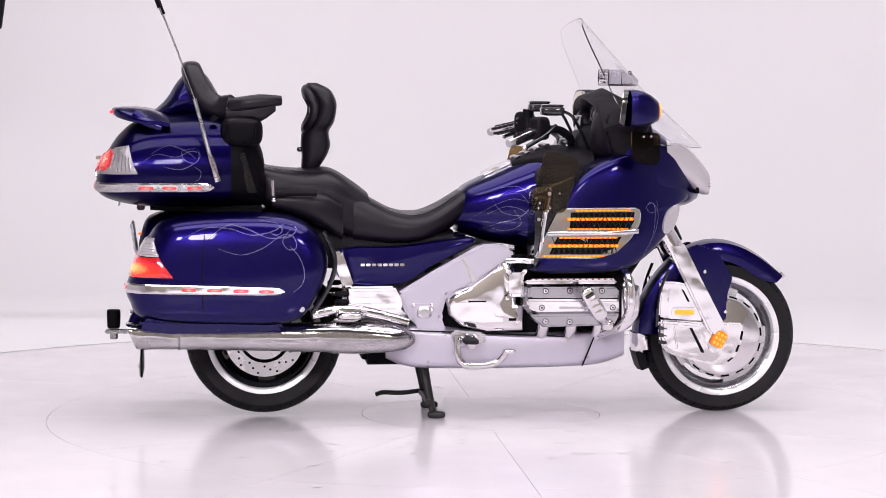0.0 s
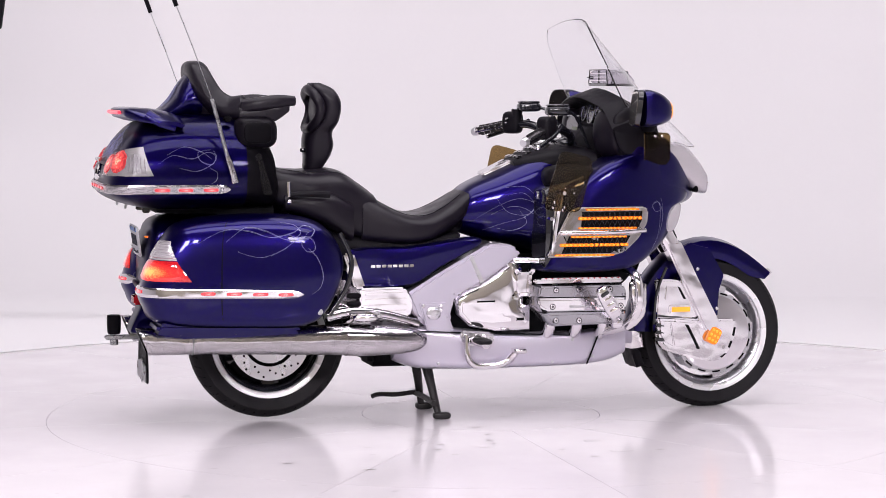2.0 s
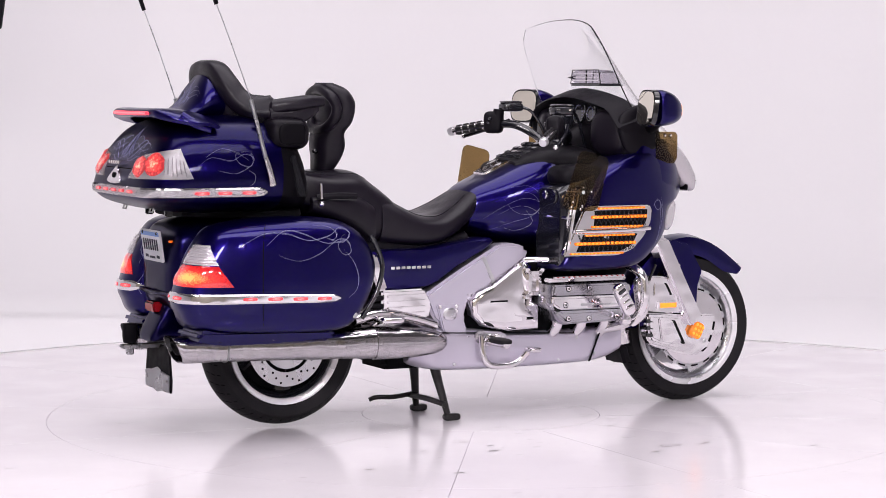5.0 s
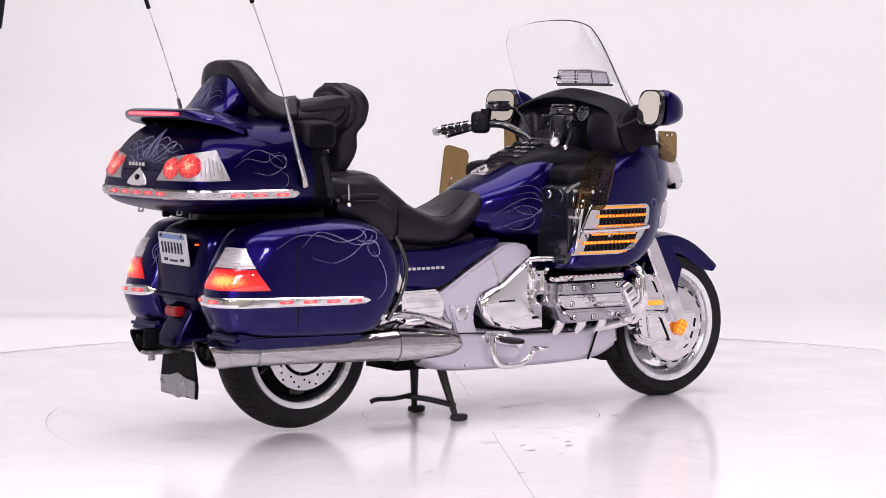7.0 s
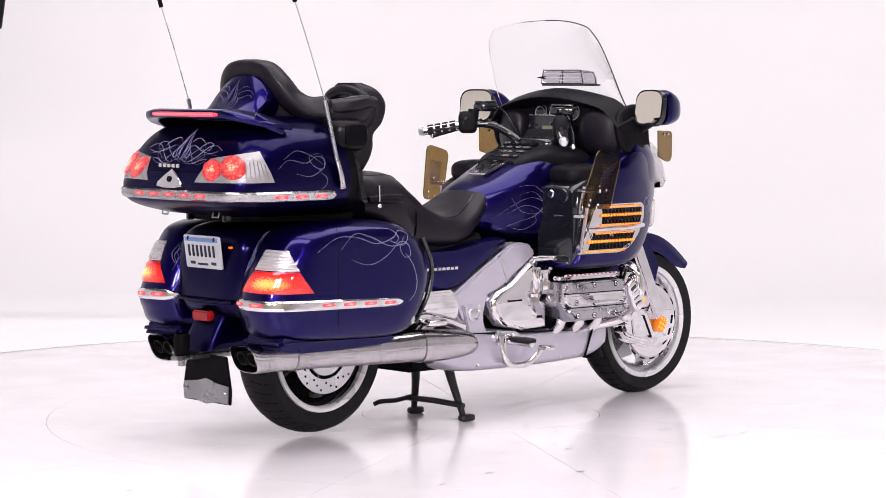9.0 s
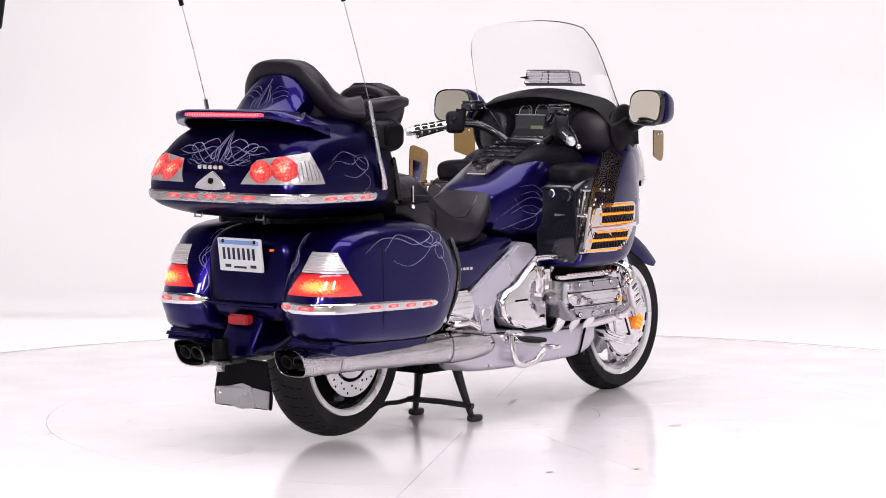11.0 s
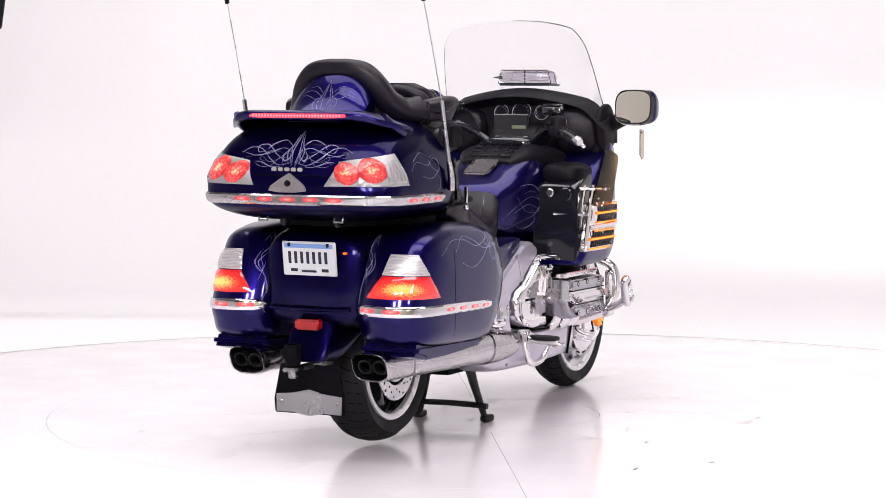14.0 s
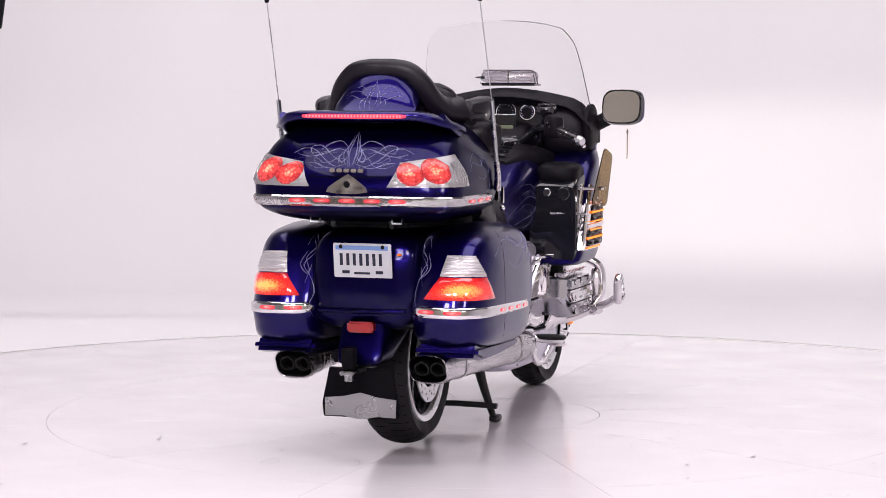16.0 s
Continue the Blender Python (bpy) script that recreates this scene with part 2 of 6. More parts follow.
def wrap(tree, cx, cy, phi, z, off=0.0):
    """The place on a body seen from its upright axis at the angle phi, lifted by off."""
    d = Vector((math.cos(radians(phi)), math.sin(radians(phi)), 0))
    hit, normal, _, _ = tree.ray_cast(Vector((cx, cy, z)) + d * 3, -d)
    if hit is None:
        return None
    if normal.dot(d) < 0:
        normal = -normal
    return hit + normal * off


def patch(tree, cx, cy, corners, off=0.004, deep=0.012, nu=16, nv=5, pinch=0.0):
    """A thin shell that follows a body, between four corners (phi, z): lower start, lower end, upper end, upper start."""
    (pa, za), (pb, zb), (pc, zc), (pd, zd) = corners
    outer, inner = [], []
    for j in range(nv + 1):
        v = j / nv
        ro, ri = [], []
        for i in range(nu + 1):
            u = i / nu
            vv = v
            if pinch:
                k = min(1, min(u, 1 - u) / pinch)
                vv = 0.5 + (v - 0.5) * max(0.15, math.sqrt(max(0, 1 - (1 - k) ** 2)))
            lo, hi = pa + (pb - pa) * u, pd + (pc - pd) * u
            zl, zh = za + (zb - za) * u, zd + (zc - zd) * u
            ph, z = lo + (hi - lo) * vv, zl + (zh - zl) * vv
            edge = 0.0 if (0 < j < nv and 0 < i < nu) else 0.6
            o = wrap(tree, cx, cy, ph, z, off * (1 - edge))
            q = wrap(tree, cx, cy, ph, z, -deep)
            if o is None:
                o = Vector((cx, cy, z))
                q = o + Vector((0.001, 0, 0))
            ro.append(o)
            ri.append(q)
        outer.append(ro)
        inner.append(ri)
    bm = bmesh.new()
    vo = [[bm.verts.new(q) for q in r] for r in outer]
    vi = [[bm.verts.new(q) for q in r] for r in inner]
    for j in range(nv):
        for i in range(nu):
            bm.faces.new((vo[j][i], vo[j][i + 1], vo[j + 1][i + 1], vo[j + 1][i]))
            bm.faces.new((vi[j][i], vi[j + 1][i], vi[j + 1][i + 1], vi[j][i + 1]))
    for i in range(nu):
        bm.faces.new((vo[0][i], vi[0][i], vi[0][i + 1], vo[0][i + 1]))
        bm.faces.new((vo[nv][i], vo[nv][i + 1], vi[nv][i + 1], vi[nv][i]))
    for j in range(nv):
        bm.faces.new((vo[j][0], vo[j + 1][0], vi[j + 1][0], vi[j][0]))
        bm.faces.new((vo[j][nu], vi[j][nu], vi[j + 1][nu], vo[j + 1][nu]))
    lens = bm.loops.layers.uv.new("lens")
    place = {v: (i / nu, j / nv) for grid in (vo, vi) for j, r in enumerate(grid) for i, v in enumerate(r)}
    for face in bm.faces:
        for loop in face.loops:
            loop[lens].uv = place[loop.vert]
    return bm


def flourish(tree, spot, strokes, r=0.0012):
    """Fine painted lines laid on a body; spot(u, v) gives the start and way of a ray."""
    bm = bmesh.new()
    for stroke in strokes:
        pts = []
        for u, v in smooth(stroke, 8):
            eye, way = spot(u, v)
            hit, normal, _, _ = tree.ray_cast(eye, way)
            if hit is not None:
                if normal.dot(way) > 0:
                    normal = -normal
                pts.append(hit + normal * 0.0008)
        if len(pts) < 4:
            continue
        k = len(pts)
        loops, up = [], None
        for i, p in enumerate(pts):
            d = (pts[min(i + 1, k - 1)] - pts[max(i - 1, 0)]).normalized()
            up = d.orthogonal().normalized() if up is None else (up - d * up.dot(d)).normalized()
            s = d.cross(up)
            w = r * (0.3 + 0.9 * math.sin(math.pi * i / (k - 1)))
            loops.append([p + up * (w * math.cos(a)) + s * (w * math.sin(a)) for a in (0, math.pi / 2, math.pi, 3 * math.pi / 2)])
        skin(loops, True, bm)
    return bm


def pinstripes(tree, spot, strokes, r, parent):
    """Each brush stroke and its thinner shadow stroke, a part each."""
    for q in strokes:
        twin = [(u + 0.0025 * math.sin(2.1 * i), v + 0.003 * math.cos(1.7 * i)) for i, (u, v) in enumerate(q)]
        for line, k in ((q, r), (twin, r * 0.7)) if r > 0.0006 else ((q, r),):
            bm = flourish(tree, spot, [line], k)
            if len(bm.verts):
                part("pinstripe", bm, SILVER_INK, parent, "fine silver pinstripe scroll")


# ---- the studio ----
def wedge(r0, r1, a0, a1, z0, z1, gap=0.0014, n=10, name="panel"):
    """A floor panel between two radii and two angles, with a small gap all round."""
    r0, r1 = r0 + gap / 2 if r0 else 0, r1 - gap / 2
    bm = bmesh.new()
    top, low = [], []
    for r, rev in ((r1, False), (r0, True)):
        g = math.degrees(gap / 2 / r) if r else 0
        angles = [a0 + g + (a1 - a0 - 2 * g) * i / n for i in range(n + 1)]
        for a in (reversed(angles) if rev else angles):
            top.append((r * math.cos(radians(a)), r * math.sin(radians(a))))
    vt = [bm.verts.new((x, y, z1)) for x, y in top]
    vb = [bm.verts.new((x, y, z0)) for x, y in top]
    bm.faces.new(vt)
    bm.faces.new(vb[::-1])
    k = len(top)
    for i in range(k):
        bm.faces.new((vt[i], vb[i], vb[(i + 1) % k], vt[(i + 1) % k]))
    return finish(bm, name, FLOOR_PAINT)


R_HUB, R_MID, R_RIM = 0.455, 1.64, 2.89
SEAM = -1.0


def studio():
    # floor round the turntable, one sheet with a round opening, curving up into the wall
    seg = 96
    rows = []

    def outline(a, grow):
        # a wide rounded room plan: half sizes 8.5 by 7.2 to the back
        c, s = math.cos(a), math.sin(a)
        e = 5.0
        return (9.0 - grow) * math.copysign(abs(c) ** (2 / e), c), (7.6 - grow) * math.copysign(abs(s) ** (2 / e), s)
    angles = [2 * math.pi * i / seg for i in range(seg)]
    rows.append([(R_RIM + 0.05) * Vector((math.cos(a), math.sin(a), 0)) + Vector((0, 0, -0.05)) for a in angles])
    rows.append([(R_RIM + 0.05) * Vector((math.cos(a), math.sin(a), 0)) for a in angles])
    rows.append([4.2 * Vector((math.cos(a), math.sin(a), 0)) for a in angles])
    cove = 2.6
    for k in range(15):
        b = math.pi / 2 * k / 14
        ring = []
        for a in angles:
            x, y = outline(a, cove * (1 - math.sin(b)))
            ring.append(Vector((x, y if y > 0 else y * 1.9, cove * (1 - math.cos(b)))))
        rows.append(ring)
    tops = [Vector((v.x, v.y, 6.0)) for v in rows[-1]]
    rows.append(tops)
    me_floor = bmesh.new()
    me_wall = bmesh.new()
    for target, lo, hi in ((me_floor, 0, 3), (me_wall, 3, len(rows) - 1)):
        rr = [[target.verts.new(q) for q in r] for r in rows[lo:hi + 1]]
        for a, b in zip(rr, rr[1:]):
            for i in range(seg):
                target.faces.new((a[i], a[(i + 1) % seg], b[(i + 1) % seg], b[i]))
    f = new("floor", finish(me_floor, "floor", WALL_PAINT, 80))
    tagged(f, "matt white painted studio floor around the turntable", "floor", kind="structure")
    w = new("wall_cyclorama", finish(me_wall, "wall_cyclorama", WALL_PAINT, 80))
    tagged(w, "seamless white cyclorama wall curving up from the floor", "wall", kind="structure")
    c = new("ceiling", finish(block(-9.2, 9.2, -15, 8, 6.0, 6.15, 0), "ceiling", STAGE))
    tagged(c, "dark studio ceiling above the lights", "ceiling", kind="structure")
    # the beige wall behind the camera
    d = new("wall_rear", finish(block(-8.5, 8.5, -9.9, -9.8, 0.0, 5.9, 0.01), "wall_rear", BEIGE))
    tagged(d, "plain beige wall on the open side of the studio", "wall", kind="structure")
    # under the turntable
    p = new("pit", finish(lathe([(0.0, -0.14), (R_RIM + 0.1, -0.14), (R_RIM + 0.1, -0.12), (0.0, -0.12)], (0, 0, 0), 48, "z", False), "pit", DARK))
    tagged(p, "dark pit under the turntable", "pit", kind="structure")


def turntable():
    base = new("turntable", None)
    tagged(base, "large round white turntable with glossy painted panels", "turntable")
    hub = new("hub_disc", wedge(0.0, R_HUB, 0, 360, -0.03, 0.0, 0.0025, 72, "hub_disc"))
    hub.parent = base
    inner = wedge(R_HUB, R_MID, 0, 30, -0.03, 0.0)
    outer = wedge(R_MID, R_RIM, 0, 30, -0.03, 0.0)
    for i in range(12):
        for me in (inner, outer):
            p = new("panel", me)
            p.parent = base
            p.matrix_basis = pose(0, 0, 0, 0, 0, SEAM + 30 * i)
    deck = new("deck", finish(lathe([(0.0, -0.10), (R_RIM - 0.02, -0.10), (R_RIM - 0.02, -0.032), (0.0, -0.032)], (0, 0, 0), 64, "z", False), "deck", SCUFF))
    deck.parent = base
    rng = random.Random(5)
    # scuffs and dried drips on the paint
    spots = [(-1.26, 0.085, 0.06), (-1.35, 0.88, 0.05), (0.23, -0.98, 0.04), (0.30, 0.10, 0.05), (0.36, -0.2, 0.035), (0.12, 0.2, 0.03), (-0.4, -0.6, 0.03), (0.2, -0.75, 0.03), (-1.3, 0.35, 0.05), (1.5, 0.2, 0.05)]
    for x, y, r in spots:
        bm = bmesh.new()
        k = 26
        ring_o, ring_i = [], []
        for j in range(k):
            a = 2 * math.pi * j / k
            q = r * (1 + 0.12 * math.sin(3 * a + x * 9) + 0.06 * rng.random())
            ring_o.append(bm.verts.new((x + q * math.cos(a), y + 0.55 * q * math.sin(a), 0.0012)))
            ring_i.append(bm.verts.new((x + (q - 0.006) * math.cos(a), y + 0.55 * (q - 0.006) * math.sin(a), 0.0014)))
        for j in range(k):
            if rng.random() < 0.8:
                bm.faces.new((ring_o[j], ring_o[(j + 1) % k], ring_i[(j + 1) % k], ring_i[j]))
        part("scuff", bm, SCUFF, base, "faint dried ring mark")
    bm = bmesh.new()
    for j in range(420):
        a, r = rng.random() * 6.283, 0.12 + 2.4 * rng.random() ** 1.5
        x, y, s, g = r * math.cos(a), r * math.sin(a), 0.003 + 0.022 * rng.random() ** 3, rng.random() * 3.14
        vs = [bm.verts.new((x + s * math.cos(g + t) * (1.0 if i % 2 else 0.9), y + s * 0.3 * math.sin(g + t), 0.0012)) for i, t in enumerate((0, 1.2, 2.2, 3.3, 4.4, 5.4))]
        bm.faces.new(vs)
    tagged(part("scuff_specks", bm, SCUFF, base, "small grey scuffs and specks"), kind="stuff")
    return base


def black_flag():
    """A black cloth flag on a stand at the edge of the set."""
    root = new("light_flag", None)
    tagged(root, "black cloth light flag on a metal stand", "light flag")
    root.location = (-2.925, 3.2, 0)
    part("cloth", move(block(-0.5, 0.42, -0.012, 0.012, 0, 0.9, 0.004), pose(0, 0, 1.60, 0, 8, 0)), PLASTIC, root, "black cloth")
    part("pole", tube([(-0.3, 0.03, 0.02), (-0.3, 0.03, 2.4)], 0.014, 10, 1), STEEL, root)
    for k in range(3):
        a = 2 * math.pi * k / 3 + 2.6
        part("stand_leg", tube([(-0.3, 0.03, 0.45), (-0.3 + 0.35 * math.cos(a), 0.03 + 0.35 * math.sin(a), 0.012)], 0.011, 8, 1), STEEL, root)


studio()
black_flag()
TABLE = turntable()


# ---- the motorcycle: x forward, its right side at negative y ----
BIKE = new("motorcycle", None)
tagged(BIKE, "dark blue touring motorcycle with chrome trim on its centre stand", "motorcycle")
RX, RZ, RR = -0.827, 0.306, 0.296
FX, FZ, FR = 0.926, 0.2955, 0.299


def ring_arc(cx, cz, r0, r1, a0, a1, y0, y1, n=14):
    """A curved bar about y between two radii and two angles."""
    loops = []
    for i in range(n + 1):
        a = radians(a0 + (a1 - a0) * i / n)
        c, s = math.cos(a), math.sin(a)
        loops.append([(cx + r * c, y, cz + r * s) for r, y in ((r0, y0), (r1, y0), (r1, y1), (r0, y1))])
    return skin(loops)


def wheel(x, z, r, rim, half, spokes, front):
    w = part("front_wheel" if front else "rear_wheel", lathe([(0.03, -0.07), (0.055, -0.07), (0.06, -0.03), (0.06, 0.03), (0.055, 0.07), (0.03, 0.07)], (x, 0, z), 32), ALLOY, BIKE, "cast alloy wheel with black road tyre")
    h = half
    tyre = [(rim - 0.008, -h * 0.62), (rim + 0.012, -h * 0.78), (rim + 0.04, -h * 0.96), (rim + 0.06, -h), (r - 0.03, -h * 0.9), (r - 0.012, -h * 0.66), (r - 0.003, -h * 0.34), (r, 0),
            (r - 0.003, h * 0.34), (r - 0.012, h * 0.66), (r - 0.03, h * 0.9), (rim + 0.06, h), (rim + 0.04, h * 0.96), (rim + 0.012, h * 0.78), (rim - 0.008, h * 0.62)]
    part("tyre", lathe(tyre, (x, 0, z), 96), RUBBER, w, "black road tyre")
    g = bmesh.new()
    for k in range(44):
        a = 2 * math.pi * k / 44
        for s in (-1, 1):
            pts = []
            for u in (0.1, 0.35, 0.6, 0.85):
                rr = r + 0.0006 - (0.0 if u < 0.3 else 0.004 if u < 0.5 else 0.0105 if u < 0.7 else 0.024)
                b = a + 0.10 * u + (0.07 if s > 0 else 0)
                pts.append((x + rr * math.cos(b), s * h * u, z + rr * math.sin(b)))
            for p, q in zip(pts, pts[1:]):
                p, q = Vector(p), Vector(q)
                d = Vector((-math.sin(a), 0, math.cos(a))) * 0.0022
                g.faces.new([g.verts.new(v) for v in (p - d, p + d, q + d, q - d)])
    part("tread_groove", g, DARK, w, "dark tread grooves")
    # Rear rim and spokes are black: shade inside the wheel, put into their colour.
    part("rim", lathe([(rim, -h * 0.72), (rim + 0.013, -h * 0.80), (rim + 0.014, -h * 0.70), (rim - 0.004, -h * 0.58), (rim - 0.022, -h * 0.2), (rim - 0.022, h * 0.2), (rim - 0.004, h * 0.58), (rim + 0.014, h * 0.7), (rim + 0.013, h * 0.8), (rim, h * 0.72), (rim - 0.022, h * 0.5), (rim - 0.036, h * 0.15), (rim - 0.036, -h * 0.15), (rim - 0.022, -h * 0.5)], (x, 0, z), 96), ALLOY if front else GLOSS, w, "cast alloy rim")
    for f in (-1, 1):
        part("rim_lip", lathe([(rim - 0.005, f * h * 0.66), (rim - 0.003, f * h * 0.84), (rim + 0.004, f * h * 0.90), (rim + 0.017, f * h * 0.92), (rim + 0.019, f * h * 0.80)], (x, 0, z), 96), STRIPE, w, "bright polished rim lip")
    # broad cast webs leave narrow windows beside the rim
    for a0, a1 in ((277, 370), (66, 128), (168, 220)) if front else ():
        part("spoke", ring_arc(x, z, 0.05, rim - 0.012, a0, a1, -0.022, 0.022, 24), ALLOY, w)
    for k in range(0 if front else spokes):
        b = xloft([(0.045, 0, 0.035, -0.045, 0.045, 4), (0.11, 0, 0.022, -0.028, 0.028, 4), (rim - 0.02, 0, 0.03, -0.04, 0.04, 4)], 3, 12)
        part("spoke", move(b, Matrix.Translation((x, 0, z)) @ pose(0, 0, 0, 0, 360 / spokes * k + 14, 0)), ALLOY if front else GLOSS, w)
    for s in ((-1, 1) if front else (-1,)):
        yy = s * (0.07 if front else 0.082)
        ro = 0.160 if front else 0.150
        outline = []
        for k in range(96):
            a = 2 * math.pi * k / 96
            q = ro + (0.003 * math.cos(24 * a) if front else 0)
            outline.append((x + q * math.cos(a), z + q * math.sin(a)))
        bm = bmesh.new()
        inner = [(x + 0.098 * math.cos(2 * math.pi * k / 96), z + 0.098 * math.sin(2 * math.pi * k / 96)) for k in range(96)]
        loops = [[(p[0], v, p[1]) for p in o] for o, v in ((inner, yy - 0.003), (outline, yy - 0.003), (outline, yy + 0.003), (inner, yy + 0.003))]
        rr = [[bm.verts.new(q) for q in lo] for lo in loops]
        for i in range(4):
            a, b = rr[i], rr[(i + 1) % 4]
            for j in range(96):
                bm.faces.new((a[j], a[(j + 1) % 96], b[(j + 1) % 96], b[j]))
        rotor = part("brake_disc", bm, STEEL, w, "drilled steel brake disc")
        hole = finish(disc((0, 0, 0), (0, s, 0), 0.0045, 0.001, 0.0002, 8), "drilled_hole", DARK)
        for k in range(36):
            a = 2 * math.pi * k / 36
            q = 0.112 + 0.013 * (k % 3)
            o = new("drilled_hole", hole)
            o.parent = rotor
            o.location = (x + q * math.cos(a), yy + s * 0.0036, z + q * math.sin(a))
        if not front:
            # Dark liner drawn for the shade between brake disc and rear rim.
            part("wheel_well", lathe([(rim - 0.008, -h * 0.60), (rim - 0.004, -h * 0.56), (rim - 0.03, -h * 0.1), (0.05, -0.02), (0.05, -0.026), (rim - 0.034, -h * 0.2)], (x, 0, z), 64), DARK, w)
        if front:
            for k in range(16):
                part("rotor_slot", ring_arc(x, z, 0.151, 0.1575, 22.5 * k, 22.5 * k + 12, yy + s * 0.0025, yy + s * 0.0042, 4), DARK, rotor)
        part("disc_carrier", lathe([(0.03, yy - 0.004), (0.103 if front else 0.085, yy - 0.004), (0.103 if front else 0.085, yy + 0.004), (0.03, yy + 0.004)], (x, 0, z), 40), STEEL, w)
    part("axle", lathe([(0.0, -0.12), (0.018, -0.12), (0.018, 0.12), (0.0, 0.12)], (x, 0, z), 20, "y", False), STEEL, w)
    return w


def front_end():
    # fender wraps the wheel from its tip round to the back
    def shell(a0, a1, r_top, name, mat, label, n=22, wide=0.078, drop=0.075):
        loops = []
        for i in range(n + 1):
            u = i / n
            a = radians(a0 + (a1 - a0) * u)
            rt = r_top(math.degrees(a))
            k = math.sin(min(1, u * 5 + 0.35) * math.pi / 2)
            section = [(-wide, -drop), (-wide * 0.99, -drop * 0.45), (-wide * 0.86, -drop * 0.15), (-wide * 0.5, -0.006), (0, 0), (wide * 0.5, -0.006), (wide * 0.86, -drop * 0.15), (wide * 0.99, -drop * 0.45), (wide, -drop)]
            inner = [(y * 0.95, d - 0.006) for y, d in reversed(section)]
            loops.append([(FX + (rt + d * k) * math.cos(a), y, FZ + (rt + d * k) * math.sin(a)) for y, d in section + inner])
        return part(name, skin(loops), mat, BIKE, label)
    top = lambda d: 0.335 + 0.038 * math.exp(-((d - 98) / 32) ** 2)
    fender = shell(44, 178, top, "front_fender", BLUE, "dark blue front fender")
    shell(178, 190, lambda d: 0.343, "fender_band", CHROME, "chrome fender extension", 6, 0.07, 0.05)
    shell(190, 203, lambda d: 0.341, "fender_flap", PLASTIC, "black rubber flap", 5, 0.075, 0.03)
    part("fender_tip_trim", ring_arc(FX, FZ, 0.327, 0.342, 42, 46, -0.05, 0.05, 4), CHROME, BIKE, "chrome fender tip")
    for s in (-1, 1):
        part("fender_skirt", plate([(0.765, 0.625), (0.82, 0.650), (0.90, 0.63), (0.965, 0.52), (0.945, 0.46), (0.944, 0.365), (0.915, 0.335), (0.80, 0.55)], s * 0.074, s * 0.088, 0.004), BLUE, fender)
        for bx, bz in ((0.855, 0.545), (0.937, 0.39)):
            part("bolt", disc((bx, s * 0.091, bz), (0, s, 0), 0.007, 0.006), CHROME, fender)
        leg = part("fork_leg", plate([(0.692, 0.655), (0.756, 0.662), (0.838, 0.50), (0.920, 0.345), (0.908, 0.328), (0.872, 0.308), (0.858, 0.318), (0.79, 0.455), (0.736, 0.56)], s * 0.095, s * 0.168, 0.012), CHROME, BIKE, "chrome fork lower leg")
        part("fork_tube", tube([(0.55, s * 0.12, 0.93), (0.715, s * 0.125, 0.645)], 0.024, 16, 1), STEEL, leg)
        part("fork_clamp", tube([(0.685, s * 0.125, 0.70), (0.722, s * 0.125, 0.635)], 0.042, 20, 1), CHROME, leg)
        part("fork_dust_cover", tube([(0.70, s * 0.10, 0.735), (0.735, s * 0.10, 0.66)], 0.03, 14, 1), PLASTIC, leg)
        tower = part("fork_cover", plate([(0.676, 0.513), (0.735, 0.512), (0.785, 0.50), (0.835, 0.40), (0.84, 0.362), (0.70, 0.372), (0.666, 0.379), (0.668, 0.44)], s * 0.092, s * 0.147, 0.007), CHROME, BIKE, "chrome upper fork cover")
        part("cover_panel", plate([(0.702, 0.487), (0.752, 0.484), (0.778, 0.436), (0.698, 0.434)], s * 0.144, s * 0.152, 0.004), CHROME, tower)
        part("cover_slot", plate([(0.752, 0.484), (0.759, 0.482), (0.784, 0.437), (0.776, 0.436)], s * 0.145, s * 0.1535, 0.001), DARK, tower)
        cover = part("caliper_cover", plate([(0.669, 0.366), (0.745, 0.362), (0.823, 0.356), (0.937, 0.353), (0.995, 0.352), (1.003, 0.338), (0.995, 0.285), (0.977, 0.235), (0.940, 0.197), (0.905, 0.188), (0.85, 0.198), (0.786, 0.214), (0.72, 0.232), (0.688, 0.25), (0.668, 0.30)], s * 0.092, s * 0.136, 0.009), CHROME, BIKE, "chrome brake caliper cover")
        part("cover_rib", plate([(0.674, 0.362), (0.745, 0.358), (0.820, 0.350), (0.853, 0.295), (0.866, 0.262), (0.905, 0.222), (0.86, 0.220), (0.79, 0.232), (0.73, 0.248), (0.694, 0.264), (0.674, 0.302)], s * 0.130, s * 0.153, 0.010), CHROME, cover)
        part("cover_panel", plate([(0.719, 0.349), (0.785, 0.338), (0.833, 0.246), (0.79, 0.247), (0.734, 0.258)], s * 0.150, s * 0.160, 0.006), CHROME, cover)
        part("cover_slot", plate([(0.783, 0.337), (0.793, 0.336), (0.840, 0.246), (0.837, 0.240), (0.829, 0.243)], s * 0.153, s * 0.162, 0.001), DARK, cover)
        for (ax, az), (bx, bz) in (((0.997, 0.321), (0.990, 0.286)), ((0.984, 0.268), (0.973, 0.240)), ((0.960, 0.219), (0.940, 0.203))):
            part("cover_slot", plate([(ax - 0.008, az), (ax, az), (bx, bz), (bx - 0.007, bz + 0.003)], s * 0.1345, s * 0.138, 0.0), DARK, cover)
        part("cover_bolt", disc((0.947, s * 0.139, 0.245), (0, s, 0), 0.008, 0.006), STEEL, cover)
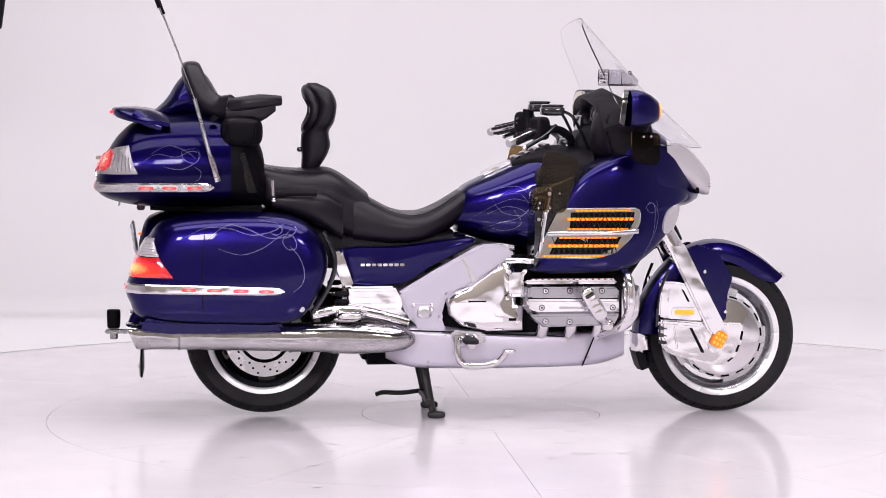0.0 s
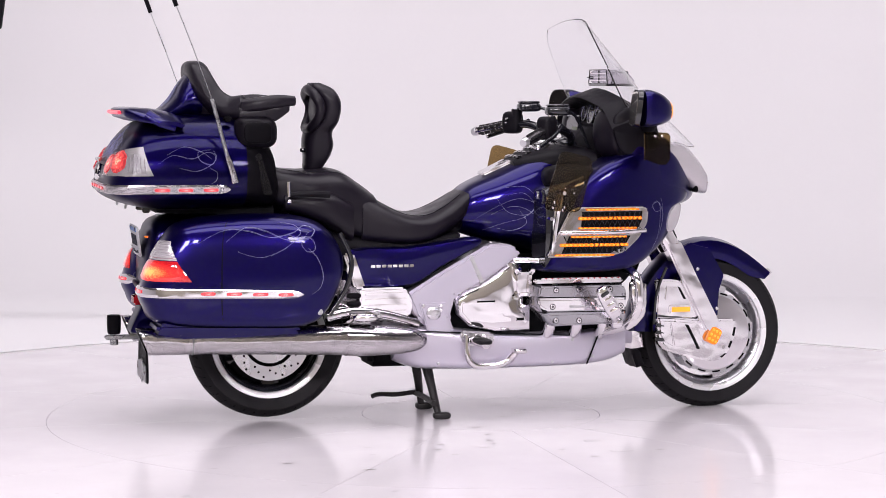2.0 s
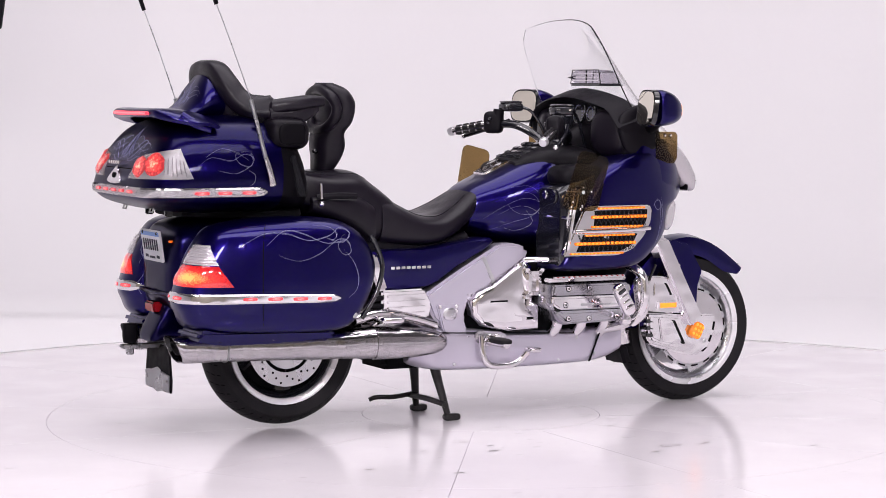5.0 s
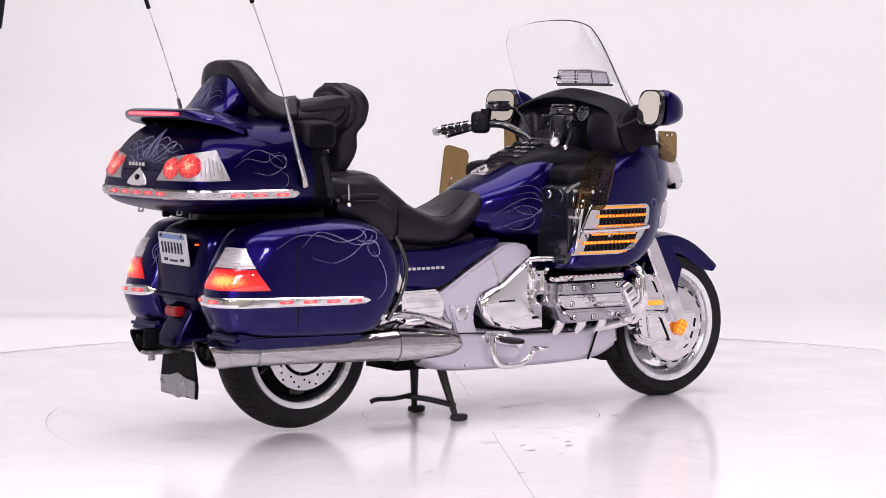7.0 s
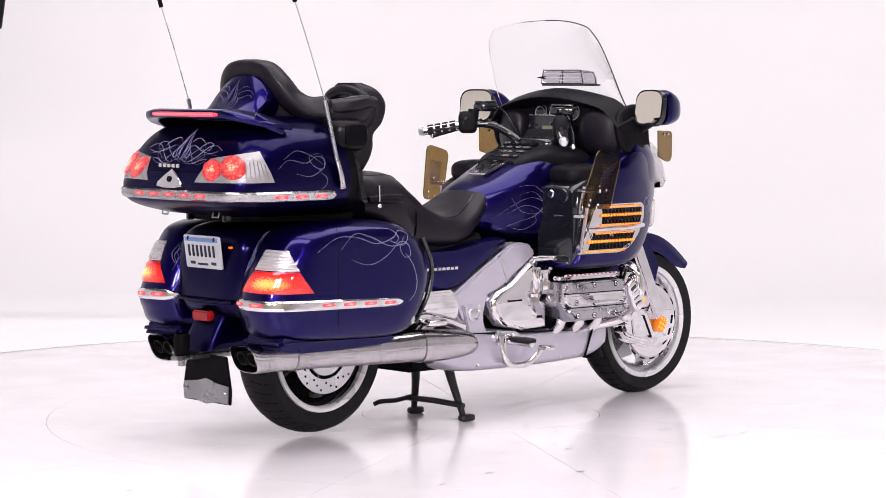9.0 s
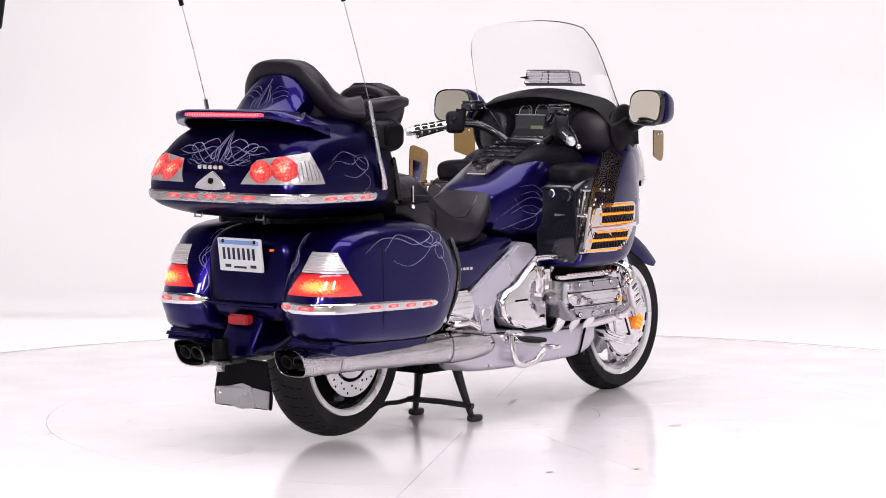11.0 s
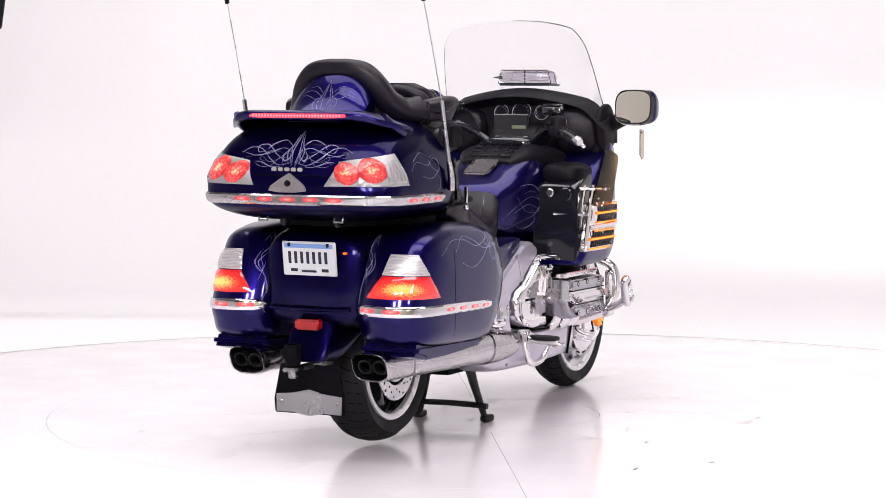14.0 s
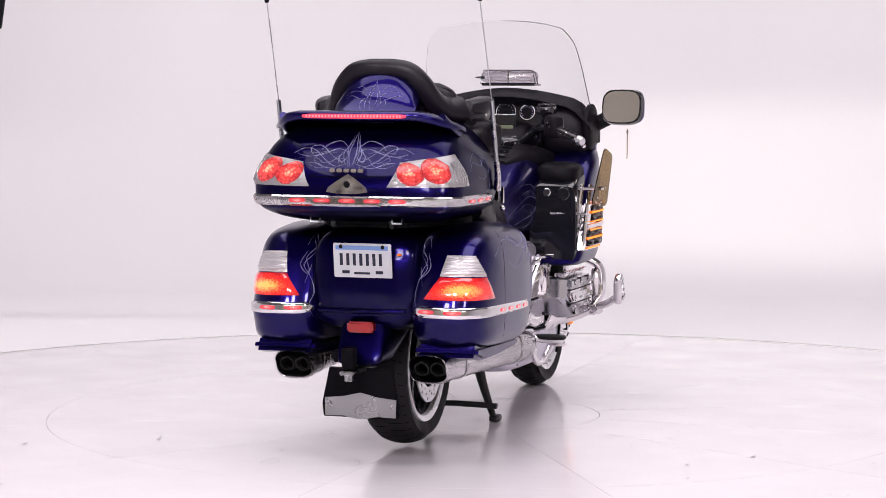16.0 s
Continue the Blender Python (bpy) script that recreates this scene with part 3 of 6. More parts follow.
        for k in range(3):
            part("cooling_fin", plate([(0.664, 0.345 - 0.027 * k), (0.685, 0.342 - 0.027 * k), (0.700, 0.338 - 0.027 * k), (0.699, 0.327 - 0.027 * k), (0.664, 0.330 - 0.027 * k)], s * 0.11, s * 0.156, 0.004), GLOSS, cover)
        lamp = part("side_marker", block(0.716, 0.806, s * 0.150 - 0.010, s * 0.150 + 0.006, 0.381, 0.413, 0.004), CHROME, BIKE, "amber side marker lamp in chrome frame")
        part("marker_lens", block(0.722, 0.800, s * 0.156 - 0.005, s * 0.156 + 0.004, 0.386, 0.408, 0.002), AMBER, lamp)
        # A passive reflector: its brightness is put in as glow, beads included.
        refl = part("fork_reflector", egg((0.899, s * 0.152, 0.292), (0.025, 0.016, 0.033), 4, (0, 28, 0)), AMBER_LENS, BIKE, "amber fork reflector with added glow")
        for k in range(9):
            a, b = (k % 3 - 1) * 0.015, (k // 3 - 1) * 0.019
            part("reflector_bead", egg((0.899 + a * 0.88 + b * 0.47, s * 0.167, 0.292 - a * 0.47 + b * 0.88), (0.0055, 0.004, 0.0065), 2, seg=8, rings=5), AMBER, refl)
        part("brake_hose", tube([(0.70, s * 0.16, 0.56), (0.665, s * 0.15, 0.46), (0.66, s * 0.14, 0.34)], 0.006, 8), GLOSS, leg)
        part("disc_cover", lathe([(0.02, s * 0.088), (0.130, s * 0.085), (0.146, s * 0.080), (0.146, s * 0.075), (0.02, s * 0.079)], (FX, 0, FZ), 48), CHROME, BIKE, "chrome brake disc cover")
    part("steering_neck", tube([(0.50, 0, 0.98), (0.66, 0, 0.70)], 0.05, 16, 1), PLASTIC, BIKE)
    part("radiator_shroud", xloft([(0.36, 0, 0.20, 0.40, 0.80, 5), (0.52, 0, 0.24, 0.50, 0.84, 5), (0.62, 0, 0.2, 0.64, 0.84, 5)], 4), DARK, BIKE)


def move_back(bm, lean):
    """Rakes the rear end of a muffler: its upper lip reaches further back."""
    for v in bm.verts:
        k = min(1.0, max(0.0, (-1.16 - v.co.x) / 0.12))
        v.co.x -= lean * k * (v.co.z - 0.331)
    return bm


def rear_body():
    # saddlebags
    outline = [(-1.335, 0.515), (-1.298, 0.62), (-1.255, 0.70), (-1.19, 0.762), (-1.02, 0.787), (-0.80, 0.785), (-0.69, 0.755), (-0.628, 0.69), (-0.603, 0.61), (-0.622, 0.525), (-0.672, 0.435), (-0.73, 0.392), (-0.86, 0.378), (-1.17, 0.388), (-1.288, 0.41), (-1.322, 0.462)]
    for s in (-1, 1):
        layers = [(s * 0.165, 0.90, 0.02, 0.0), (s * 0.19, 0.965, 0.01, 0), (s * 0.25, 1.0, 0, 0), (s * 0.31, 1.0, 0.002, 0), (s * 0.345, 0.985, 0.005, -0.002), (s * 0.373, 0.95, 0.012, -0.005), (s * 0.393, 0.885, 0.02, -0.012), (s * 0.406, 0.78, 0.026, -0.02), (s * 0.414, 0.60, 0.03, -0.03), (s * 0.418, 0.35, 0.03, -0.04), (s * 0.419, 0.12, 0.03, -0.045)]
        bag = part("saddlebag", yloft(outline, layers, 5), BLUE, BIKE, "glossy dark blue saddlebag", 60)
        tr = tree_of(bag)
        cx, cy = -0.95, s * 0.24
        f = lambda a: a if s < 0 else 360 - a      # angles given for the right side
        part("bag_trim", patch(tr, cx, cy, [(f(168), 0.502), (f(317), 0.492), (f(317), 0.520), (f(168), 0.538)], 0.008, 0.01, 44, 6, 0.05), CHROME, bag, "chrome trim strip")
        for a in (178.5, 191.5, 228.8, 250.6, 279.4, 304):
            w = 5.0 if a < 200 else 10.5 * math.cos(radians(a - 270)) ** 2
            zc = 0.519 - (a - 180) * 0.0001
            part("led_slot", patch(tr, cx, cy, [(f(a - w), zc - 0.009), (f(a + w), zc - 0.009), (f(a + w), zc + 0.009), (f(a - w), zc + 0.009)], 0.010, 0.004, 8, 4, 0.3), LED, bag, "lit red marker")
        part("bag_lamp_red", patch(tr, cx, cy, [(f(176), 0.559), (f(219), 0.556), (f(211), 0.628), (f(184), 0.630)], 0.007, 0.01, 18, 6), RED_LENS, bag, "lit red tail lamp lens")
        part("bag_lamp_clear", patch(tr, cx, cy, [(f(184), 0.633), (f(211), 0.631), (f(204), 0.698), (f(187), 0.700)], 0.007, 0.01, 14, 6), CLEAR, bag, "clear turn signal lens")
        for k in range(7):
            u = (k + 0.5) / 7
            a0, a1, z = 184 + 3 * u, 211 - 7 * u, 0.634 + 0.064 * u
            part("lens_rib", patch(tr, cx, cy, [(f(a0), z - 0.0022), (f(a1), z - 0.0022), (f(a1), z + 0.0022), (f(a0), z + 0.0022)], 0.0095, 0.004, 12, 2), CLEAR, bag)
        part("lid_seam", patch(tr, cx, cy, [(f(238.5), 0.40), (f(239.5), 0.40), (f(239.5), 0.77), (f(238.5), 0.77)], 0.0008, 0.004, 2, 18), DARK, bag)
        part("bag_step", plate([(-1.292, 0.372), (-1.275, 0.408), (-0.78, 0.396), (-0.76, 0.362), (-1.0, 0.352), (-1.2, 0.352)], s * 0.175, s * 0.388, 0.014), BLUE, bag)
        part("bag_rail", tube([(-0.62, s * 0.36, 0.72), (-0.578, s * 0.365, 0.62), (-0.60, s * 0.37, 0.52), (-0.66, s * 0.37, 0.425)], 0.009, 10), GLOSS, bag, "black bag guard rail")
        part("bag_lock", disc((-0.70, s * 0.402, 0.44), (0, s, 0), 0.011, 0.01), STEEL, bag)
        rng = random.Random(11)
        side = lambda u, v: (Vector((u, s * 1.0, v)), Vector((0, -s, 0)))
        strokes = [[(-1.14, 0.69), (-1.05, 0.735), (-0.96, 0.735), (-0.88, 0.71), (-0.80, 0.725), (-0.76, 0.75), (-0.72, 0.735), (-0.75, 0.70), (-0.80, 0.71)],
                   [(-1.0, 0.66), (-0.92, 0.64), (-0.84, 0.665), (-0.77, 0.71), (-0.73, 0.70), (-0.72, 0.665), (-0.75, 0.66), (-0.77, 0.69), (-0.74, 0.73)],
                   [(-1.04, 0.695), (-0.97, 0.745), (-0.9, 0.735), (-0.82, 0.70), (-0.75, 0.705), (-0.72, 0.72)],
                   [(-0.745, 0.67), (-0.71, 0.63), (-0.69, 0.575), (-0.70, 0.53), (-0.73, 0.505)],
                   [(-0.86, 0.76), (-0.80, 0.755), (-0.77, 0.73), (-0.79, 0.71), (-0.82, 0.72)]]
        pinstripes(tr, side, strokes, 0.0007, bag)
        back = lambda u, v: (Vector((-2.2, s * u, v)), Vector((1, 0, 0)))
        strokes = [[(0.20, 0.74), (0.185, 0.70), (0.215, 0.66), (0.19, 0.62), (0.175, 0.57), (0.185, 0.53), (0.175, 0.49)], [(0.215, 0.72), (0.20, 0.755), (0.185, 0.72), (0.21, 0.68), (0.195, 0.64), (0.205, 0.60)], [(0.21, 0.70), (0.225, 0.66), (0.20, 0.63), (0.19, 0.66)]]
        pinstripes(tr, back, strokes, 0.0007, bag)
    # centre panel, tail tongue, number plate
    mid = part("rear_fender", xloft([(-1.30, 0, 0.10, 0.50, 0.60, 4), (-1.285, 0, 0.16, 0.47, 0.70, 4), (-1.24, 0, 0.185, 0.45, 0.765, 5), (-1.05, 0, 0.19, 0.44, 0.79, 5), (-0.80, 0, 0.19, 0.50, 0.79, 5)], 5, 36), BLUE, BIKE, "dark blue rear fender panel")
    part("fender_ridge", tube([(-1.300, 0.15, 0.515), (-1.308, 0, 0.512), (-1.300, -0.15, 0.515)], 0.008, 10), BLUE, mid)
    part("tail_tongue", xloft([(-1.338, 0, 0.060, 0.342, 0.358, 3), (-1.328, 0, 0.074, 0.338, 0.385, 4), (-1.30, 0, 0.078, 0.338, 0.445, 4), (-1.27, 0, 0.082, 0.338, 0.49, 4), (-1.20, 0, 0.085, 0.34, 0.50, 4), (-1.05, 0, 0.09, 0.42, 0.52, 4)], 4), BLUE, mid)
    part("tail_reflector", block(-1.325, -1.29, -0.045, 0.045, 0.444, 0.480, 0.006), RED_DULL, mid, "red rectangular reflector")
    pl = part("number_plate", move(block(-0.004, 0.004, -0.10, 0.10, -0.057, 0.057, 0.003), pose(-1.312, -0.006, 0.680, 0, -8, 0)), WHITE, BIKE, "white number plate with dark print")
    put = lambda y0, y1, z0, z1, mat, nm: part(nm, move(block(-0.0062, -0.0035, y0, y1, z0, z1, 0.0004), pose(-1.312, -0.006, 0.680, 0, -8, 0)), mat, pl)
    put(-0.09, 0.09, 0.036, 0.05, PALE_BLUE, "plate_header")
    for k in range(7):
        put(0.072 - 0.0225 * k - 0.005, 0.072 - 0.0225 * k + 0.005, -0.016, 0.024, INK, "plate_bar")
    put(-0.025, 0.03, -0.045, -0.038, INK, "plate_bar")
    put(-0.07, -0.045, -0.043, -0.033, INK, "plate_bar")
    put(0.045, 0.07, -0.043, -0.033, INK, "plate_bar")
    for y in (-0.072, 0.072):
        part("plate_bolt", disc((-1.3255, y - 0.006, 0.726), (-1, 0, 0.14), 0.007, 0.006), GLOSS, pl)
    part("plate_lamp", block(-1.295, -1.24, -0.130, -0.118, 0.696, 0.703, 0.002), AMBER_LENS, BIKE)
    hitch = part("tow_hitch", block(-1.425, -1.15, -0.012, 0.035, 0.314, 0.328, 0.004), STEEL, BIKE, "trailer hitch with black ball cover")
    part("ball_cover", xloft([(-0.05, 0, 0.022, -0.024, 0.024, 3), (-0.04, 0, 0.028, -0.03, 0.03, 3), (0.035, 0, 0.026, -0.028, 0.028, 3), (0.045, 0, 0.014, -0.016, 0.016, 3)], 3, 20), PLASTIC, hitch)
    bpy.context.view_layer.update()
    hitch.children[0].matrix_basis = pose(-1.392, 0.012, 0.366, 0, 90, 0) @ Matrix.Diagonal((0.75, 0.85, 0.85, 1))
    part("hitch_nut", disc((-1.392, 0.012, 0.292), (0, 0, -1), 0.015, 0.03, 0.002, 6), STEEL, hitch)
    part("hitch_plug", block(-1.33, -1.28, 0.06, 0.10, 0.345, 0.385, 0.010), PLASTIC, hitch)
    flap = part("mudflap", move(plate([(-0.13, -0.075), (0.13, -0.075), (0.135, -0.03), (0.11, 0.09), (-0.11, 0.09), (-0.135, -0.03)], -0.004, 0.004, 0.003), pose(-1.285, 0.008, 0.235, 0, 0, 90)), PLASTIC, BIKE, "black mudflap with silver plate")
    part("flap_plate", move(plate([(-0.122, -0.072), (-0.06, -0.07), (0.0, -0.082), (0.06, -0.07), (0.122, -0.072), (0.124, -0.012), (0.06, -0.006), (0.0, 0.008), (-0.06, -0.006), (-0.124, -0.012)], 0.004, 0.008, 0.001), pose(-1.285, 0.008, 0.235, 0, 0, 90)), STEEL, flap, "brushed steel plate")
    for y in (-0.1, 0.112):
        part("flap_bolt", disc((-1.297, y, 0.20), (-1, 0, 0), 0.006, 0.005), CHROME, flap)
    # mufflers
    for s in (-1, 1):
        rake = lambda bm: move_back(bm, 0.42)
        m = part("muffler", rake(xloft([(-1.318, s * 0.232, 0.062, 0.286, 0.378, 3.2), (-1.30, s * 0.235, 0.065, 0.281, 0.379, 3.2), (-1.14, s * 0.25, 0.062, 0.282, 0.374, 3), (-0.80, s * 0.28, 0.058, 0.276, 0.378, 2.6), (-0.585, s * 0.295, 0.056, 0.270, 0.384, 2.4)], 5, 36, False)), CHROME, BIKE, "polished chrome muffler")
        part("tip_lining", rake(xloft([(-1.318, s * 0.232, 0.0605, 0.2875, 0.3765, 3.2), (-1.29, s * 0.234, 0.057, 0.291, 0.373, 3.2), (-1.24, s * 0.24, 0.055, 0.293, 0.371, 3)], 3, 36, False)), GLOSS, m, "dark muffler outlet")
        part("tip_baffle", rake(xloft([(-1.262, s * 0.238, 0.0575, 0.29, 0.374, 3), (-1.255, s * 0.238, 0.0575, 0.29, 0.374, 3)], 1, 36)), DARK, m)
        part("heat_shield", xloft([(-0.585, s * 0.295, 0.060, 0.266, 0.387, 2.4), (-0.45, s * 0.295, 0.058, 0.266, 0.378, 2.4), (-0.33, s * 0.285, 0.05, 0.275, 0.362, 2.2), (-0.285, s * 0.275, 0.03, 0.295, 0.34, 2.2), (-0.275, s * 0.27, 0.01, 0.31, 0.326, 2)], 5, 36), CHROME, m)
        part("seam_band", xloft([(-1.146, s * 0.25, 0.0635, 0.280, 0.3755, 3), (-1.140, s * 0.25, 0.0635, 0.280, 0.3755, 3)], 1, 36), STEEL, m)
        for dy in (-0.027, 0.027):
            part("tail_pipe", rake(lathe([(0.0205, -1.306), (0.0245, -1.306), (0.0245, -1.26), (0.0205, -1.26)], (0, s * 0.234 + dy, 0.331), 24, "x")), IRON, m, "round tail pipe")
        part("muffler_bracket", plate([(-0.70, 0.37), (-0.60, 0.375), (-0.52, 0.43), (-0.44, 0.425), (-0.46, 0.40), (-0.55, 0.36), (-0.68, 0.35)], s * 0.27, s * 0.30, 0.01), CHROME, m)
    # trunk
    trunk = part("trunk", xloft([(-1.445, 0, 0.16, 0.865, 0.925, 3.2), (-1.435, 0, 0.27, 0.850, 0.955, 3.8), (-1.405, 0, 0.325, 0.832, 1.005, 4.2), (-1.36, 0, 0.349, 0.818, 1.070, 4.2), (-1.30, 0, 0.358, 0.806, 1.118, 4.0), (-1.20, 0, 0.364, 0.800, 1.140, 4.0), (-1.06, 0, 0.364, 0.800, 1.146, 4.0), (-0.955, 0, 0.358, 0.802, 1.144, 4.0)], 6, 56, taper=0.19), BLUE, BIKE, "glossy dark blue luggage trunk", 50)
    tr = tree_of(trunk)
    cx = -1.15
    part("trunk_front_shell", xloft([(-0.955, 0, 0.352, 0.808, 1.136, 4.2), (-0.90, 0, 0.34, 0.806, 1.12, 4.2), (-0.845, 0, 0.30, 0.806, 1.03, 4), (-0.83, 0, 0.26, 0.82, 0.98, 4)], 5, 48, taper=0.16), PLASTIC, trunk, "matt black trunk front")
    part("trunk_lid_seam", patch(tr, cx, 0, [(205, 0.9565), (155, 0.9565), (155, 0.9595), (205, 0.9595)], 0.0008, 0.004, 20, 2), DARK, trunk)
    part("trunk_trim", patch(tr, cx, 0, [(69, 0.864), (291, 0.864), (291, 0.897), (69, 0.897)], 0.009, 0.01, 96, 6, 0.03), CHROME, trunk, "chrome trunk trim strip")
    for k in range(5):
        a = 180 + math.degrees(math.atan((k - 2) * 0.083 / 0.29))
        w = 6.2 * math.cos(radians(a - 180)) ** 1.5
        part("led_slot", patch(tr, cx, 0, [(a - w, 0.872), (a + w, 0.872), (a + w, 0.890), (a - w, 0.890)], 0.011, 0.004, 8, 4, 0.3), LED, trunk, "lit red marker")
    for s in (-1, 1):
        f = lambda a: a if s < 0 else 360 - a
        for a in (253.1, 266, 280.2):
            part("led_slot", patch(tr, cx, 0, [(f(a - 4.9), 0.872), (f(a + 4.9), 0.872), (f(a + 4.9), 0.889), (f(a - 4.9), 0.889)], 0.011, 0.004, 8, 4, 0.3), LED, trunk, "lit red marker")
        part("trunk_lamp", patch(tr, cx, 0, [(f(204), 0.925), (f(249), 0.928), (f(242), 1.030), (f(213), 1.003)], 0.006, 0.01, 20, 8), CLEAR, trunk, "clear faceted tail lamp")
        for a, z, w, h in ((216.5, 0.966, 6.6, 0.036), (228.5, 0.975, 6.6, 0.041)):
            part("lamp_globe", patch(tr, cx, 0, [(f(a - w), z - h), (f(a + w), z - h), (f(a + w), z + h), (f(a - w), z + h)], 0.010, 0.004, 16, 10, 0.48), GLOBE, trunk, "lit red round lamp")
        for k in range(6):
            a = 234.5 + 2.1 * k
            part("lens_rib", patch(tr, cx, 0, [(f(a), 0.934), (f(a + 0.9), 0.934), (f(a + 0.5 - 0.5 * k * 0.6), 1.008 - 0.006 * abs(k - 2)), (f(a - 0.4 - 0.5 * k * 0.6), 1.008 - 0.006 * abs(k - 2))], 0.0085, 0.004, 2, 8), CLEAR, trunk)
        # aerial
        base = part("aerial_base", tube([(-1.0, s * 0.372, 0.905), (-1.012, s * 0.378, 0.945), (-1.03, s * 0.378, 1.0)], 0.016, 12, 4, 0.8, 0.011), CHROME, trunk, "chrome aerial base")
        part("aerial_lower", tube([(-1.028, s * 0.378, 0.99), (-1.084, s * 0.376, 1.20)], 0.0075, 10, 1), STEEL, base)
        part("aerial_whip", tube([(-1.084, s * 0.376, 1.20), (-1.15, s * 0.372, 1.38), (-1.207, s * 0.369, 1.525), (-1.24, s * 0.367, 1.61)], 0.0017, 6, 2), STEEL, base)
        part("aerial_tip", tube([(-1.207, s * 0.369, 1.525), (-1.247, s * 0.367, 1.635)], 0.008, 8, 1), PLASTIC, base)
        part("armrest_pod", egg((-0.915, s * 0.272, 1.080), (0.078, 0.078, 0.058), 3.2), LEATHER, trunk, "black padded speaker pod")
        part("pod_panel", egg((-0.915, s * 0.342, 1.080), (0.05, 0.012, 0.038), 4), PLASTIC, trunk)
        part("trunk_hinge", block(-1.03, -1.0, s * 0.285 - 0.015, s * 0.285 + 0.015, 1.118, 1.140, 0.006), PLASTIC, trunk)
        part("trunk_side_vent", move(plate([(-0.925, 1.0), (-0.905, 1.01), (-0.86, 0.86), (-0.895, 0.86)], s * 0.335, s * 0.346, 0.004), Matrix()), GLOSS, trunk)
        side = lambda u, v: (Vector((u, s * 1.0, v)), Vector((0, -s, 0)))
        strokes = [[(-1.27, 0.97), (-1.22, 1.0), (-1.15, 0.99), (-1.10, 1.01), (-1.07, 1.0), (-1.08, 0.97), (-1.12, 0.98), (-1.13, 1.01), (-1.08, 1.02)], [(-1.20, 0.955), (-1.14, 0.945), (-1.09, 0.965), (-1.065, 0.99), (-1.075, 1.015)], [(-1.24, 1.0), (-1.18, 1.03), (-1.12, 1.015), (-1.08, 0.985)], [(-1.09, 0.955), (-1.065, 0.94), (-1.065, 0.915), (-1.085, 0.90)]]
        pinstripes(tr, side, strokes, 0.0007, trunk)
        part("underside_latch", tube([(-1.36, s * 0.14 - 0.016, 0.822), (-1.365, s * 0.14 - 0.016, 0.806), (-1.365, s * 0.14 + 0.016, 0.806), (-1.36, s * 0.14 + 0.016, 0.822)], 0.003, 8, 1), STEEL, trunk)
    back = lambda u, v: (Vector((-2.4, u, v)), Vector((1, 0, 0)))
    strokes = []
    for s in (-1, 1):
        strokes += [[(s * 0.004, 0.99), (s * 0.012, 1.03), (s * 0.006, 1.07), (0.0, 1.10)], [(s * 0.02, 0.995), (s * 0.03, 1.03), (s * 0.016, 1.06), (s * 0.008, 1.09)],
                    [(s * 0.006, 1.0), (s * 0.05, 0.99), (s * 0.09, 1.01), (s * 0.13, 1.04), (s * 0.17, 1.045), (s * 0.205, 1.03)], [(s * 0.01, 1.03), (s * 0.05, 1.045), (s * 0.10, 1.03), (s * 0.15, 1.02), (s * 0.19, 1.028)],
                    [(s * 0.03, 1.0), (s * 0.07, 1.025), (s * 0.11, 1.055), (s * 0.145, 1.05), (s * 0.14, 1.03), (s * 0.115, 1.035)], [(s * 0.02, 1.05), (s * 0.05, 1.07), (s * 0.09, 1.06), (s * 0.11, 1.04)],
                    [(s * 0.04, 0.985), (s * 0.08, 0.985), (s * 0.12, 1.0), (s * 0.15, 1.0)], [(s * 0.03, 1.035), (s * 0.045, 1.02), (s * 0.035, 1.005), (s * 0.015, 1.02), (s * 0.02, 1.045)]]
    pinstripes(tr, back, strokes, 0.0007, bag)
    # centre panel, tail tongue, number plate
    mid = part("rear_fender", xloft([(-1.30, 0, 0.10, 0.50, 0.60, 4), (-1.285, 0, 0.16, 0.47, 0.70, 4), (-1.24, 0, 0.185, 0.45, 0.765, 5), (-1.05, 0, 0.19, 0.44, 0.79, 5), (-0.80, 0, 0.19, 0.50, 0.79, 5)], 5, 36), BLUE, BIKE, "dark blue rear fender panel")
    part("fender_ridge", tube([(-1.300, 0.15, 0.515), (-1.308, 0, 0.512), (-1.300, -0.15, 0.515)], 0.008, 10), BLUE, mid)
    part("tail_tongue", xloft([(-1.338, 0, 0.060, 0.342, 0.358, 3), (-1.328, 0, 0.074, 0.338, 0.385, 4), (-1.30, 0, 0.078, 0.338, 0.445, 4), (-1.27, 0, 0.082, 0.338, 0.49, 4), (-1.20, 0, 0.085, 0.34, 0.50, 4), (-1.05, 0, 0.09, 0.42, 0.52, 4)], 4), BLUE, mid)
    part("tail_reflector", block(-1.325, -1.29, -0.045, 0.045, 0.444, 0.480, 0.006), RED_DULL, mid, "red rectangular reflector")
    pl = part("number_plate", move(block(-0.004, 0.004, -0.10, 0.10, -0.057, 0.057, 0.003), pose(-1.312, -0.006, 0.680, 0, -8, 0)), WHITE, BIKE, "white number plate with dark print")
    put = lambda y0, y1, z0, z1, mat, nm: part(nm, move(block(-0.0062, -0.0035, y0, y1, z0, z1, 0.0004), pose(-1.312, -0.006, 0.680, 0, -8, 0)), mat, pl)
    put(-0.09, 0.09, 0.036, 0.05, PALE_BLUE, "plate_header")
    for k in range(7):
        put(0.072 - 0.0225 * k - 0.005, 0.072 - 0.0225 * k + 0.005, -0.016, 0.024, INK, "plate_bar")
    put(-0.025, 0.03, -0.045, -0.038, INK, "plate_bar")
    put(-0.07, -0.045, -0.043, -0.033, INK, "plate_bar")
    put(0.045, 0.07, -0.043, -0.033, INK, "plate_bar")
